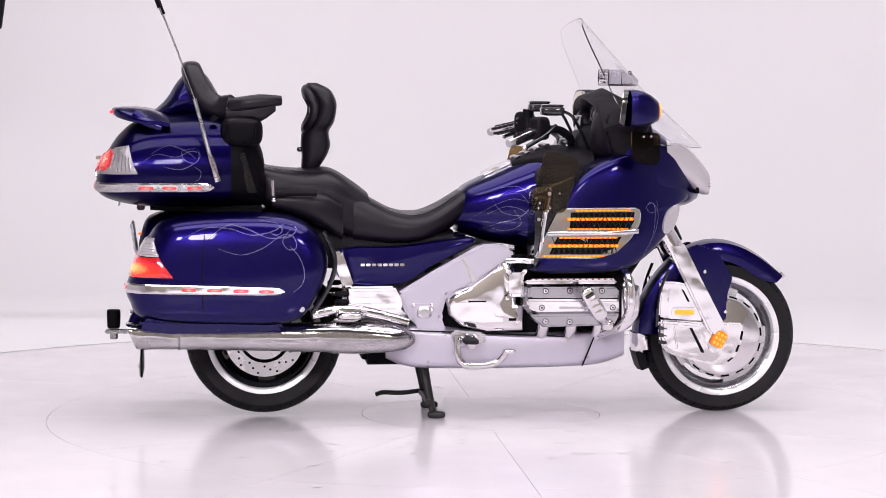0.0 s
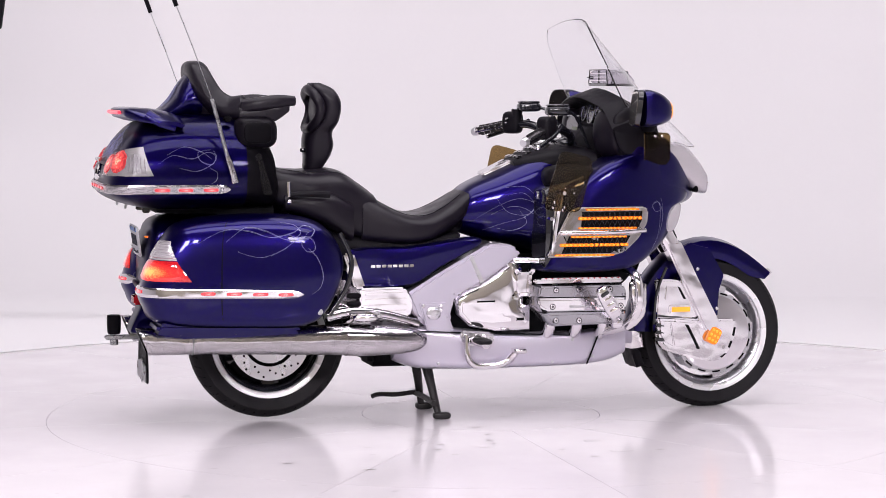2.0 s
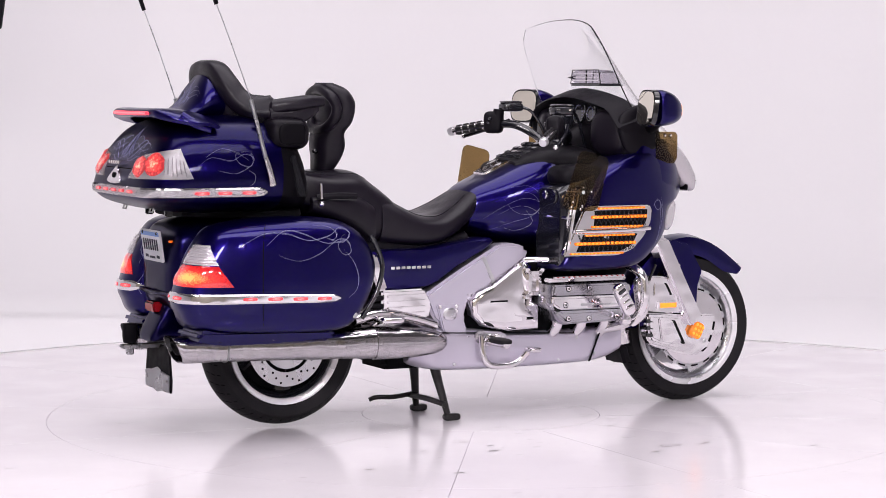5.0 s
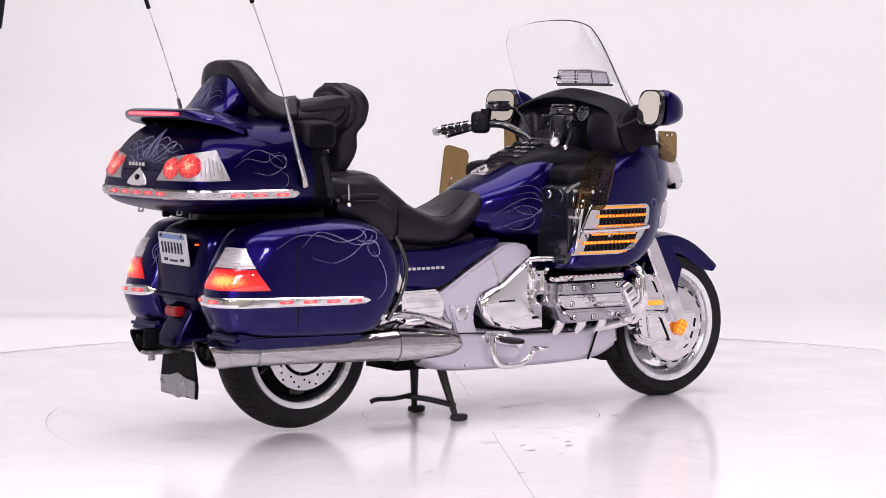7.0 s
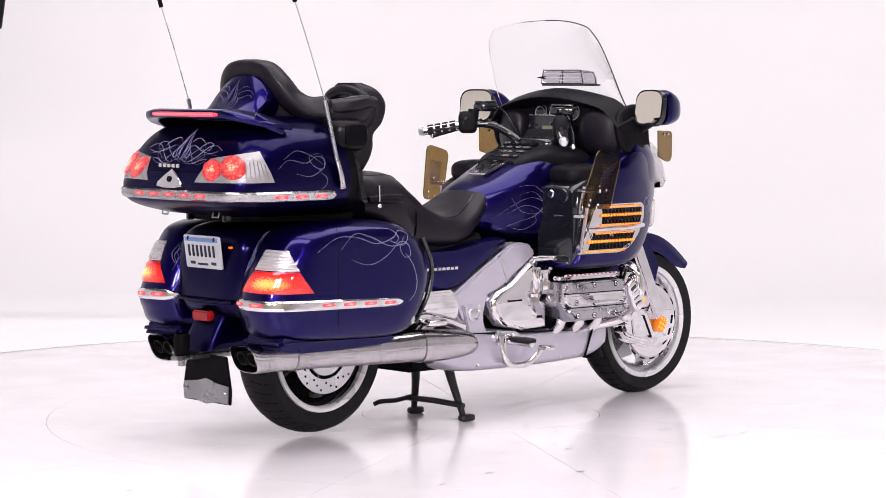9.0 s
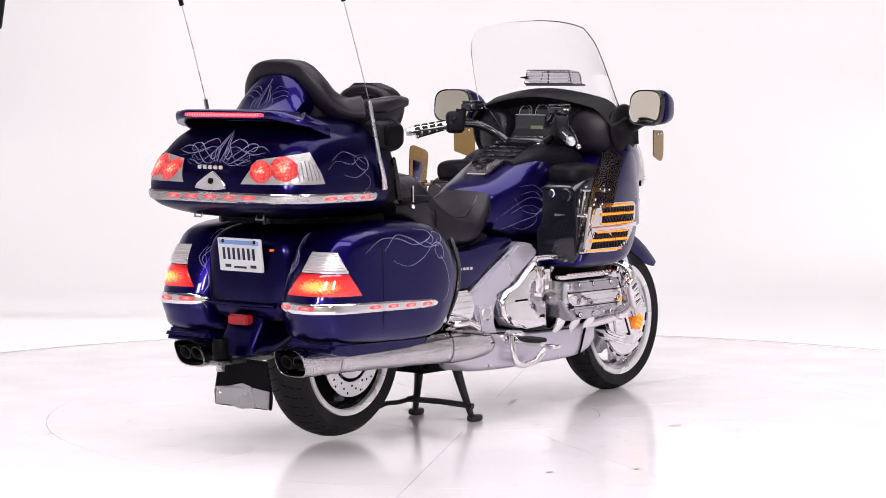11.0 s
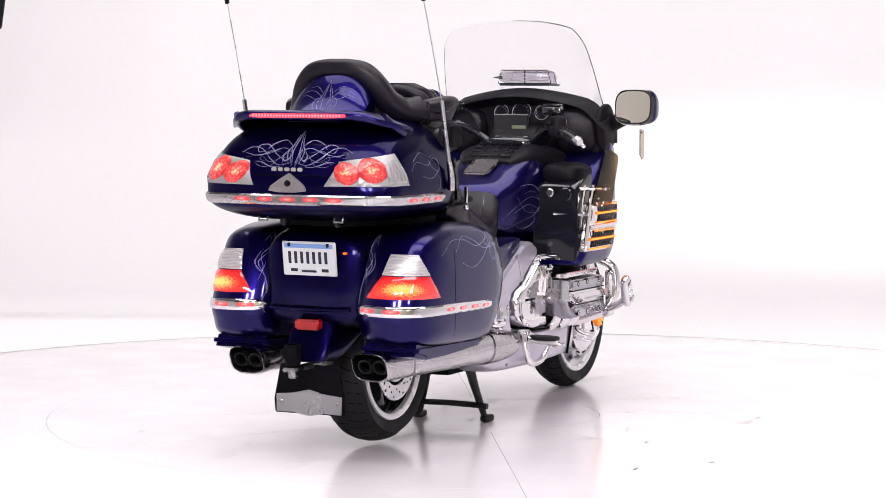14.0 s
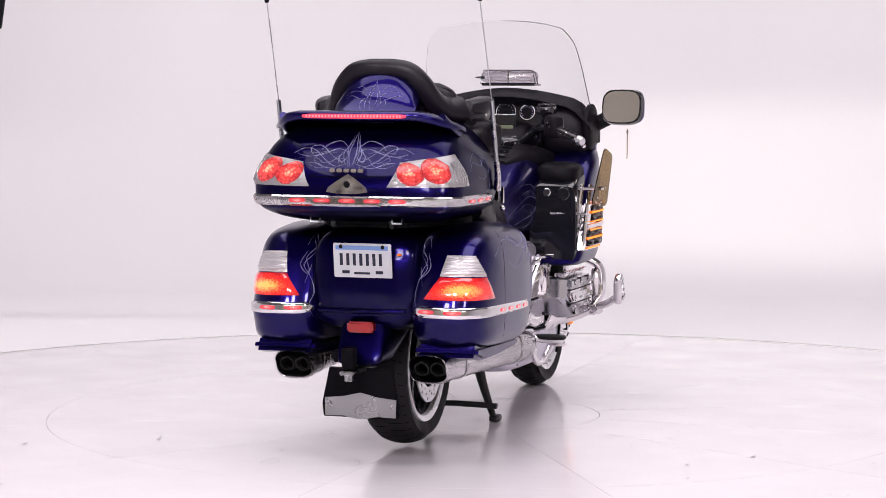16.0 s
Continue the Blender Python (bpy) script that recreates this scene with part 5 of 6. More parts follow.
def engine():
    # The block is coloured near-black for the shade between the covers.
    part("engine_block", xloft([(-0.20, 0, 0.16, 0.26, 0.56, 6), (0.10, 0, 0.20, 0.26, 0.60, 6), (0.46, 0, 0.20, 0.26, 0.60, 6), (0.52, 0, 0.16, 0.32, 0.56, 6)], 3), DARK, BIKE, "engine block, near-black for the shade behind covers")
    part("belly_pan", xloft([(-0.375, 0, 0.17, 0.225, 0.30, 4), (-0.31, 0, 0.225, 0.203, 0.36, 7), (-0.20, 0, 0.235, 0.193, 0.355, 7), (0.05, 0, 0.24, 0.192, 0.335, 7), (0.30, 0, 0.24, 0.196, 0.335, 7), (0.44, 0, 0.225, 0.203, 0.35, 5), (0.525, 0, 0.195, 0.228, 0.36, 5)], 5, 40), SATIN, BIKE, "silver painted lower engine cowl")
    for s in (-1, 1):
        part("cowl_seam", plate([(0.355, 0.205), (0.359, 0.205), (0.412, 0.335), (0.408, 0.335)], s * 0.232, s * 0.2415, 0.0), DARK, BIKE)
        part("cowl_seam", plate([(-0.30, 0.345), (0.30, 0.318), (0.30, 0.3145), (-0.30, 0.3415)], s * 0.225, s * 0.2395, 0.0), DARK, BIKE)
        for bx, bz in ((-0.22, 0.222), (0.0, 0.216), (0.22, 0.218), (0.38, 0.235), (0.30, 0.30)):
            part("cowl_bolt", disc((bx, s * 0.2415, bz), (0, s, 0), 0.006, 0.012), STEEL, BIKE)
        head = part("cylinder_head", yloft([(0.128, 0.512), (0.46, 0.514), (0.482, 0.49), (0.482, 0.40), (0.46, 0.366), (0.20, 0.360), (0.17, 0.38), (0.126, 0.44)], [(s * 0.19, 1.02, 0, 0), (s * 0.29, 1.02, 0, 0), (s * 0.318, 1.0, 0, 0), (s * 0.335, 0.95, 0, 0), (s * 0.345, 0.86, 0, 0)], 1, False), HEAD, BIKE, "silver cylinder head cover", 30)
        bmh = plate([(0.128, 0.468), (0.474, 0.465), (0.474, 0.424), (0.16, 0.420), (0.132, 0.440)], s * 0.330, s * 0.355, 0.008)
        part("head_rib", bmh, CHROME, head, "polished centre rib")
        for z0, z1 in ((0.472, 0.470), (0.418, 0.416)):
            part("rib_groove", plate([(0.135, z0), (0.474, z1), (0.474, z1 - 0.003), (0.135, z0 - 0.003)], s * 0.335, s * 0.3475, 0.0), DARK, head)
        part("head_band", plate([(0.138, 0.512), (0.462, 0.512), (0.474, 0.495), (0.474, 0.475), (0.132, 0.477)], s * 0.325, s * 0.350, 0.007), HEAD, head)
        part("head_band", plate([(0.138, 0.410), (0.474, 0.412), (0.472, 0.395), (0.455, 0.370), (0.205, 0.366), (0.178, 0.382)], s * 0.325, s * 0.350, 0.007), HEAD, head)
        part("head_badge", plate([(0.25, 0.441), (0.42, 0.438), (0.42, 0.431), (0.25, 0.432)], s * 0.353, s * 0.357, 0.001), STEEL, head)
        for bx, bz in ((0.20, 0.497), (0.29, 0.499), (0.41, 0.498), (0.185, 0.437), (0.45, 0.436), (0.20, 0.385), (0.29, 0.383), (0.41, 0.385)):
            part("bolt_recess", disc((bx, s * (0.3515 if abs(bz - 0.437) > 0.01 else 0.3557), bz), (0, s, 0), 0.0112, 0.03, 0.0005, 16), DARK, head)
            b = part("head_bolt", disc((bx, s * (0.353 if abs(bz - 0.437) > 0.01 else 0.357), bz), (0, s, 0), 0.0095, 0.03, 0.002, 16), CHROME, head)
            part("bolt_socket", disc((bx, s * (0.3536 if abs(bz - 0.437) > 0.01 else 0.3576), bz), (0, s, 0), 0.0042, 0.002, 0.0004, 6), DARK, head)
        part("head_top_bar", block(0.13, 0.47, s * 0.30 - 0.02, s * 0.30 + 0.02, 0.520, 0.535, 0.005), CHROME, head, "chrome top bar")
        part("light_strip", block(0.15, 0.46, s * 0.322 - 0.004, s * 0.322 + 0.004, 0.532, 0.541, 0.002), CHROME, head, "chrome light strip")
        for k in range(26):
            part("strip_bead", egg((0.157 + 0.0117 * k, s * 0.327, 0.5385), (0.0034, 0.003, 0.003), 2, seg=6, rings=4), RED_DULL if k % 2 else WHITE, head)
        for k in range(3):
            part("exhaust_header", tube([(0.205 + 0.105 * k, s * 0.255, 0.375), (0.205 + 0.105 * k, s * 0.243, 0.345), (0.20 + 0.105 * k, s * 0.215, 0.315)], 0.024, 16, 4), CHROME, BIKE, "chrome exhaust header")
        # crash guard and peg
        guard = part("crash_guard", tube([(0.44, s * 0.20, 0.585), (0.48, s * 0.30, 0.575), (0.505, s * 0.365, 0.545), (0.512, s * 0.382, 0.49), (0.508, s * 0.375, 0.42), (0.48, s * 0.33, 0.36), (0.42, s * 0.24, 0.325)], 0.017, 14, 6), CHROME, BIKE, "chrome engine guard bar")
        part("guard_cover", yloft([(0.485, 0.52), (0.54, 0.518), (0.548, 0.50), (0.545, 0.41), (0.515, 0.365), (0.475, 0.345), (0.47, 0.36), (0.495, 0.40)], [(s * 0.345, 1, 0, 0), (s * 0.362, 1, 0, 0), (s * 0.372, 0.85, 0, 0), (s * 0.376, 0.5, 0, 0)], 3), CHROME, guard)
        peg = part("highway_peg", tube([(0.43, s * 0.36, 0.375), (0.40, s * 0.43, 0.40), (0.37, s * 0.475, 0.43)], 0.014, 12, 4), CHROME, guard, "chrome highway peg")
        part("peg_plate", move(egg((0, 0, 0), (0.026, 0.018, 0.066), 4), pose(0.358, s * 0.485, 0.462, s * -6, -32, 0)), CHROME, guard)
        # Chrome pads; the first is black to paint in the dark reflection there.
        for k in range(4):
            part("peg_rubber", move(egg((0, 0, 0), (0.019, 0.004, 0.009), 4, seg=10, rings=6), pose(0.338 + 0.013 * k, s * 0.503, 0.494 - 0.021 * k, s * -6, -32, 0)), GLOSS if k == 0 else CHROME, guard)
        part("peg_joint", egg((0.425, s * 0.385, 0.375), (0.022, 0.022, 0.02), 3, seg=14, rings=8), CHROME, guard)
        # frame spar and side plates
        spar = part("frame_spar", plate([(-0.026, 0.662), (0.05, 0.664), (0.092, 0.645), (0.103, 0.613), (0.02, 0.560), (-0.088, 0.493), (-0.150, 0.472), (-0.173, 0.392), (-0.145, 0.315), (-0.13, 0.286), (-0.20, 0.296), (-0.30, 0.393), (-0.338, 0.482), (-0.20, 0.565)], s * 0.14, s * 0.222, 0.012), SATIN, BIKE, "silver aluminium frame spar")
        part("spar_joint", plate([(-0.10, 0.612), (-0.088, 0.622), (-0.042, 0.525), (-0.056, 0.515)], s * 0.20, s * 0.2245, 0.002), STEEL, spar)
        pan = part("pivot_plate", plate([(-0.292, 0.448), (-0.188, 0.448), (-0.185, 0.38), (-0.155, 0.31), (-0.135, 0.298), (-0.19, 0.296), (-0.262, 0.345)], s * 0.214, s * 0.232, 0.005), SATIN, spar)
        for bx, bz in ((-0.277, 0.437), (-0.21, 0.437), (-0.21, 0.42), (-0.16, 0.318)):
            part("plate_bolt", disc((bx, s * 0.235, bz), (0, s, 0), 0.007, 0.006), CHROME, spar)
        part("pivot_boss", egg((-0.238, s * 0.232, 0.41), (0.028, 0.008, 0.024), 2.5, seg=20, rings=8), ALLOY, spar)
        part("engine_side_cover", yloft([(0.075, 0.605), (0.10, 0.585), (0.108, 0.44), (0.135, 0.43), (0.135, 0.338), (0.0, 0.334), (-0.10, 0.358), (-0.148, 0.40), (-0.155, 0.455), (-0.125, 0.485), (-0.06, 0.51)], [(s * 0.18, 1.0, 0, 0), (s * 0.230, 1.0, 0, 0), (s * 0.241, 0.975, 0, 0), (s * 0.247, 0.93, 0, 0), (s * 0.250, 0.8, 0, 0), (s * 0.252, 0.4, 0, 0)], 1, False), CHROME, BIKE, "chrome engine side cover")
        part("cover_inset", plate([(-0.14, 0.452), (-0.02, 0.455), (0.005, 0.44), (0.03, 0.40), (0.06, 0.392), (0.06, 0.37), (-0.02, 0.366), (-0.11, 0.378), (-0.138, 0.41)], s * 0.244, s * 0.256, 0.006), CHROME, BIKE)
        part("cover_slot", block(-0.075, -0.01, s * 0.2525, s * 0.2575, 0.449, 0.454, 0.001), DARK, BIKE)
        part("cover_slot", block(0.077, 0.105, s * 0.2475, s * 0.2515, 0.378, 0.388, 0.001), DARK, BIKE)
        part("intake_pipe", tube([(0.055, s * 0.225, 0.59), (0.075, s * 0.235, 0.52), (0.07, s * 0.22, 0.46)], 0.022, 14, 5), CHROME, BIKE, "chrome coolant pipe")
        part("coolant_cover", block(0.075, 0.13, s * 0.18, s * 0.255, 0.47, 0.56, 0.012), CHROME, BIKE)
        part("coolant_bar", tube([(0.07, s * 0.235, 0.60), (0.11, s * 0.25, 0.603), (0.17, s * 0.27, 0.60)], 0.012, 10), CHROME, BIKE)
        # foot peg and brake pedal or shifter loop
        peg = part("foot_peg", tube([(-0.10, s * 0.22, 0.308), (-0.085, s * 0.30, 0.305), (-0.075, s * 0.375, 0.303)], 0.015, 12, 3), CHROME, BIKE, "folding foot peg with black rubber")
        part("peg_rubber", egg((-0.075, s * 0.32, 0.312), (0.028, 0.062, 0.010), 4), RUBBER, peg)
        part("peg_bracket", plate([(-0.135, 0.345), (-0.02, 0.335), (0.0, 0.315), (-0.02, 0.29), (-0.11, 0.285), (-0.14, 0.31)], s * 0.22, s * 0.25, 0.008), ALLOY, peg)
        for bx in (-0.078, -0.05):
            part("bracket_bolt", disc((bx, s * 0.256, 0.32), (0, s, 0), 0.011, 0.01, 0.002, 12), CHROME, peg)
        part("pedal", tube([(-0.118, s * 0.262, 0.325), (-0.115, s * 0.27, 0.25), (-0.085, s * 0.275, 0.216), (-0.01, s * 0.275, 0.215), (0.035, s * 0.275, 0.23), (0.062, s * 0.285, 0.262)], 0.0125, 12, 6), CHROME, BIKE, "chrome foot pedal")
        part("pedal_pad", egg((0.07, s * 0.31, 0.272), (0.026, 0.035, 0.010), 3.5), CHROME, BIKE)
        # rear lower covers
        cov = part("swingarm_cover", plate([(-0.52, 0.508), (-0.35, 0.51), (-0.318, 0.45), (-0.33, 0.40), (-0.52, 0.40)], s * 0.16, s * 0.245, 0.008), CHROME, BIKE, "chrome louvred cover")
        for k in range(4):
            part("louvre", plate([(-0.50, 0.490 - 0.022 * k), (-0.345, 0.492 - 0.022 * k), (-0.345, 0.482 - 0.022 * k), (-0.50, 0.480 - 0.022 * k)], s * 0.243, s * 0.252, 0.002), CHROME, cov)
        for k in range(3):
            part("rubber_stop", egg((-0.545, s * 0.25, 0.482 - 0.03 * k), (0.028, 0.012, 0.011), 3, seg=14, rings=8), PLASTIC, cov)
        part("lower_link", tube([(-0.66, s * 0.30, 0.41), (-0.55, s * 0.28, 0.425), (-0.42, s * 0.25, 0.405), (-0.30, s * 0.235, 0.37)], 0.020, 12, 5), CHROME, BIKE, "chrome passenger peg bracket")
        part("passenger_peg", egg((-0.52, s * 0.31, 0.408), (0.05, 0.045, 0.014), 3.5), CHROME, BIKE)
        part("side_strut", plate([(-0.585, 0.638), (-0.545, 0.64), (-0.50, 0.51), (-0.54, 0.505)], s * 0.20, s * 0.255, 0.008), CHROME, BIKE)
        panel = part("side_cover", yloft([(-0.555, 0.648), (-0.34, 0.655), (-0.132, 0.682), (-0.05, 0.684), (-0.06, 0.655), (-0.20, 0.58), (-0.325, 0.508), (-0.515, 0.508), (-0.54, 0.56)], [(s * 0.13, 1.0, 0, 0), (s * 0.19, 1.0, 0, 0), (s * 0.21, 0.97, 0, 0), (s * 0.22, 0.88, 0, 0), (s * 0.223, 0.5, 0, 0)], 3), BLUE, BIKE, "dark blue side cover")
        for k in range(8):
            part("badge_bar", block(-0.475 + 0.021 * k, -0.475 + 0.021 * k + 0.016, s * 0.2235 - 0.002, s * 0.2235 + 0.0015, 0.582, 0.592, 0.0008), CHROME, panel, "silver badge bar")
        part("rear_suspension", tube([(-0.45, s * 0.11, 0.33), (-0.70, s * 0.125, 0.32), (RX, s * 0.125, RZ)], 0.035, 12, 3), DARK, BIKE)
    # centre stand
    st = part("centre_stand", tube([(-0.215, -0.155, 0.062), (-0.215, 0, 0.066), (-0.215, 0.155, 0.062)], 0.011, 10, 2), IRON, BIKE, "black steel centre stand on the floor")
    for s in (-1, 1):
        part("stand_leg", tube([(-0.235, s * 0.085, 0.225), (-0.218, s * 0.102, 0.14), (-0.195, s * 0.135, 0.02)], 0.026, 12, 4, 0.8, 0.014), IRON, st)
        part("stand_foot", egg((-0.182, s * 0.140, 0.013), (0.034, 0.02, 0.0135), 3.5), IRON, st)
    part("stand_bridge", tube([(-0.235, -0.10, 0.212), (-0.235, 0, 0.222), (-0.235, 0.10, 0.212)], 0.02, 10, 3), IRON, st)
    part("stand_lever", tube([(-0.21, 0.13, 0.07), (-0.29, 0.135, 0.06), (-0.36, 0.14, 0.062), (-0.388, 0.15, 0.052)], 0.009, 10, 4), IRON, st)
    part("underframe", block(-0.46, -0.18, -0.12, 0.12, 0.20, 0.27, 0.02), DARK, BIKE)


def sweep(bm):
    """Draws the fairing sides in towards the nose."""
    for v in bm.verts:
        v.co.y *= 1 - 2.7 * max(0.0, v.co.x - 0.40) ** 2
    return bm


def tank_and_fairing():
    tank = part("fuel_tank_cover", xloft([(-0.10, 0, 0.125, 0.70, 0.845, 2.8), (-0.06, 0, 0.145, 0.685, 0.880, 2.8), (0.03, 0, 0.175, 0.66, 0.922, 2.8), (0.12, 0, 0.195, 0.645, 0.965, 2.8), (0.21, 0, 0.21, 0.62, 1.003, 2.8), (0.30, 0, 0.205, 0.60, 1.005, 3), (0.40, 0, 0.20, 0.58, 0.985, 3.4)], 6, 44), BLUE, BIKE, "dark blue tank cover", 60)
    tr = tree_of(tank)
    part("tank_top", xloft([(0.105, 0, 0.10, 0.93, 0.968, 3.4), (0.16, 0, 0.135, 0.92, 0.997, 3), (0.24, 0, 0.175, 0.90, 1.022, 2.8), (0.33, 0, 0.205, 0.88, 1.030, 2.8), (0.40, 0, 0.22, 0.88, 1.02, 3)], 4, 32), PLASTIC, tank, "black switch panel")
    part("fuel_door_frame", move(plate([(-0.062, -0.05), (0.062, -0.065), (0.062, 0.065), (-0.062, 0.05)], -0.006, 0.006, 0.006), pose(0.055, 0, 0.941, 0, -25, 0) @ pose(0, 0, 0, 90, 0, 0)), CHROME, tank, "chrome fuel door frame")
    part("fuel_door", move(plate([(-0.046, -0.036), (0.046, -0.05), (0.046, 0.05), (-0.046, 0.036)], -0.008, 0.004, 0.004), pose(0.055, 0, 0.941, 0, -25, 0) @ pose(0, 0, 0, 90, 0, 0)), BLUE, tank)
    for i in range(4):
        for k in range(4):
            part("switch_key", move(block(-0.011, 0.011, -0.02, 0.02, 0, 0.012, 0.003), pose(0.135 + 0.036 * i, -0.07 + 0.046 * k, 0.975 + 0.0155 * i, 0, -21, 0)), GLOSS, tank)
    for s in (-1, 1):
        side = lambda u, v: (Vector((u, s * 1.0, v)), Vector((0, -s, 0)))
        strokes = [[(-0.06, 0.75), (0.02, 0.80), (0.10, 0.83), (0.16, 0.81), (0.13, 0.77), (0.06, 0.78), (0.02, 0.83)], [(-0.03, 0.71), (0.05, 0.74), (0.12, 0.76), (0.16, 0.80), (0.12, 0.85), (0.05, 0.84)], [(0.02, 0.72), (0.08, 0.71), (0.13, 0.74), (0.10, 0.79)], [(0.0, 0.77), (0.07, 0.80), (0.13, 0.79), (0.17, 0.75), (0.15, 0.70)], [(0.05, 0.87), (0.12, 0.875), (0.165, 0.84)]]
        pinstripes(tr, side, strokes, 0.0005, tank)
        # fairing flank
        outline = [(0.16, 0.60), (0.225, 0.74), (0.275, 0.862), (0.35, 0.945), (0.47, 1.005), (0.60, 1.03), (0.70, 0.985), (0.768, 0.905), (0.772, 0.84), (0.71, 0.80), (0.682, 0.71), (0.60, 0.625), (0.49, 0.568), (0.30, 0.556), (0.165, 0.562)]
        lay = [(s * 0.19, 1.0, -0.0, 0), (s * 0.26, 1.0, 0, 0), (s * 0.32, 0.985, -0.004, 0), (s * 0.352, 0.955, -0.01, -0.002), (s * 0.370, 0.90, -0.018, -0.006), (s * 0.378, 0.80, -0.026, -0.01), (s * 0.380, 0.5, -0.03, -0.012)]
        fl = part("fairing_flank", sweep(yloft(outline, lay, 6)), BLUE, BIKE, "dark blue fairing side", 60)
        trf = tree_of(fl)
        pinstripes(trf, lambda u, v: (Vector((u, s * 1.0, v)), Vector((0, -s, 0))), [[(0.56, 0.62), (0.60, 0.70), (0.61, 0.78), (0.60, 0.82), (0.575, 0.81), (0.59, 0.785), (0.62, 0.80), (0.61, 0.835)], [(0.585, 0.66), (0.615, 0.73), (0.62, 0.79), (0.59, 0.825), (0.57, 0.80)]], 0.0005, fl)
        # side vent with amber light rows
        vent = part("side_vent", sweep(plate([(0.150, 0.622), (0.385, 0.620), (0.455, 0.640), (0.512, 0.690), (0.548, 0.745), (0.552, 0.792), (0.535, 0.806), (0.262, 0.806), (0.235, 0.79)], s * 0.365, s * 0.393, 0.006)), CHROME, BIKE, "chrome side vent with amber light rows")
        part("vent_opening", sweep(plate([(0.28, 0.727), (0.505, 0.727), (0.522, 0.755), (0.524, 0.790), (0.285, 0.790)], s * 0.390, s * 0.3945, 0.001)), DARK, vent)
        part("vent_opening", sweep(plate([(0.205, 0.636), (0.395, 0.636), (0.45, 0.66), (0.475, 0.70), (0.235, 0.70)], s * 0.390, s * 0.3945, 0.001)), DARK, vent)
        part("vent_bar", sweep(tube([(0.20, s * 0.392, 0.712), (0.40, s * 0.398, 0.714), (0.54, s * 0.392, 0.718)], 0.009, 10, 4)), CHROME, vent)
        for z0, x0, x1 in ((0.797, 0.30, 0.51), (0.765, 0.27, 0.52), (0.729, 0.27, 0.50), (0.697, 0.24, 0.46), (0.667, 0.20, 0.465), (0.630, 0.18, 0.41)):
            bright = z0 in (0.765, 0.667)
            part("light_bar", sweep(block(x0, x1, s * 0.396 - 0.003, s * 0.396 + 0.003, z0 - (0.006 if bright else 0.0035), z0 + (0.006 if bright else 0.0035), 0.002)), AMBER_LENS, vent, "amber light bar")
            k = int((x1 - x0) / 0.0165)
            for j in range(k):
                part("light_bead", sweep(egg((x0 + 0.008 + 0.0165 * j, s * 0.399, z0), (0.0045, 0.0032, 0.0045 if bright else 0.003), 2, seg=6, rings=4)), AMBER, vent)
        mesh = bmesh.new()
        for lo, hi, z0, z1 in ((0.285, 0.52, 0.728, 0.79), (0.215, 0.46, 0.637, 0.70)):
            n = int((hi - lo) / 0.02)
            for j in range(n):
                for q in (1, -1):
                    a, b = Vector((lo + 0.02 * j, s * 0.3955, z0 if q > 0 else z1)), Vector((min(hi, lo + 0.02 * j + 0.03), s * 0.3955, z1 if q > 0 else z0))
                    o = Vector((0.0012, 0, 0))
                    up = Vector((0, s * 0.0016, 0))
                    skin([[a - o, a + o, a + o + up, a - o + up], [b - o, b + o, b + o + up, b - o + up]], True, mesh)
        tagged(part("vent_mesh", sweep(mesh), GLOSS, vent, "black diamond mesh"), kind="stuff")
        # lower lamp in the flank
        part("cornering_lamp", sweep(yloft([(0.640, 0.735), (0.655, 0.785), (0.69, 0.812), (0.715, 0.806), (0.705, 0.755), (0.68, 0.712), (0.652, 0.705)], [(s * 0.32, 1, 0, 0), (s * 0.372, 1, 0, 0), (s * 0.384, 0.85, 0, 0)], 3)), CLEAR, BIKE, "clear cornering lamp")
        # leg pocket panel facing the rider, with knobs
        pk = part("leg_panel", xloft([(0.155, s * 0.265, 0.085, 0.575, 0.865, 6), (0.17, s * 0.27, 0.095, 0.565, 0.88, 6), (0.30, s * 0.27, 0.095, 0.565, 0.94, 6)], 3, 32), GLOSS, BIKE, "gloss black leg shield panel")
        part("leg_panel_top", egg((0.27, s * 0.27, 0.915), (0.10, 0.085, 0.045), 3), PLASTIC, pk)
        part("panel_knob", disc((0.150, s * 0.245, 0.845), (-1, 0, 0), 0.016, 0.02, 0.003), CHROME, pk)
        part("panel_dial", disc((0.149, s * 0.31, 0.84), (-1, 0, 0), 0.026, 0.02, 0.004), GLOSS, pk)
        for y in (0.352, 0.385):
            part("bracket_bar", tube([(0.17, s * y, 0.63), (0.19, s * (y + 0.01), 0.78), (0.205, s * (y + 0.02), 0.875)], 0.008, 8, 3), CHROME, pk, "chrome deflector bracket")
        part("bracket_bar", tube([(0.16, s * 0.26, 0.765), (0.165, s * 0.40, 0.765)], 0.007, 8, 1), CHROME, pk)
        part("bracket_bar", tube([(0.185, s * 0.36, 0.86), (0.195, s * 0.46, 0.862)], 0.007, 8, 1), CHROME, pk)
        # smoked wind deflector
        c = [Vector((0.178, s * 0.465, 1.020)), Vector((0.302, s * 0.468, 0.988)), Vector((0.256, s * 0.456, 0.79)), Vector((0.122, s * 0.428, 0.80))]
        ed = []
        for i in range(4):
            a, b, d = c[i - 1], c[i], c[(i + 1) % 4]
            for k in range(5):
                t = k / 4
                p, q = b + (a - b).normalized() * 0.03, b + (d - b).normalized() * 0.03
                ed.append(p * (1 - t) ** 2 + b * 2 * t * (1 - t) + q * t * t)
        nrm = (c[1] - c[0]).cross(c[3] - c[0]).normalized() * 0.002
        defl = part("wind_deflector", skin([[p - nrm for p in ed], [p + nrm for p in ed]]), SMOKE, BIKE, "smoked bronze acrylic wind deflector", 30)
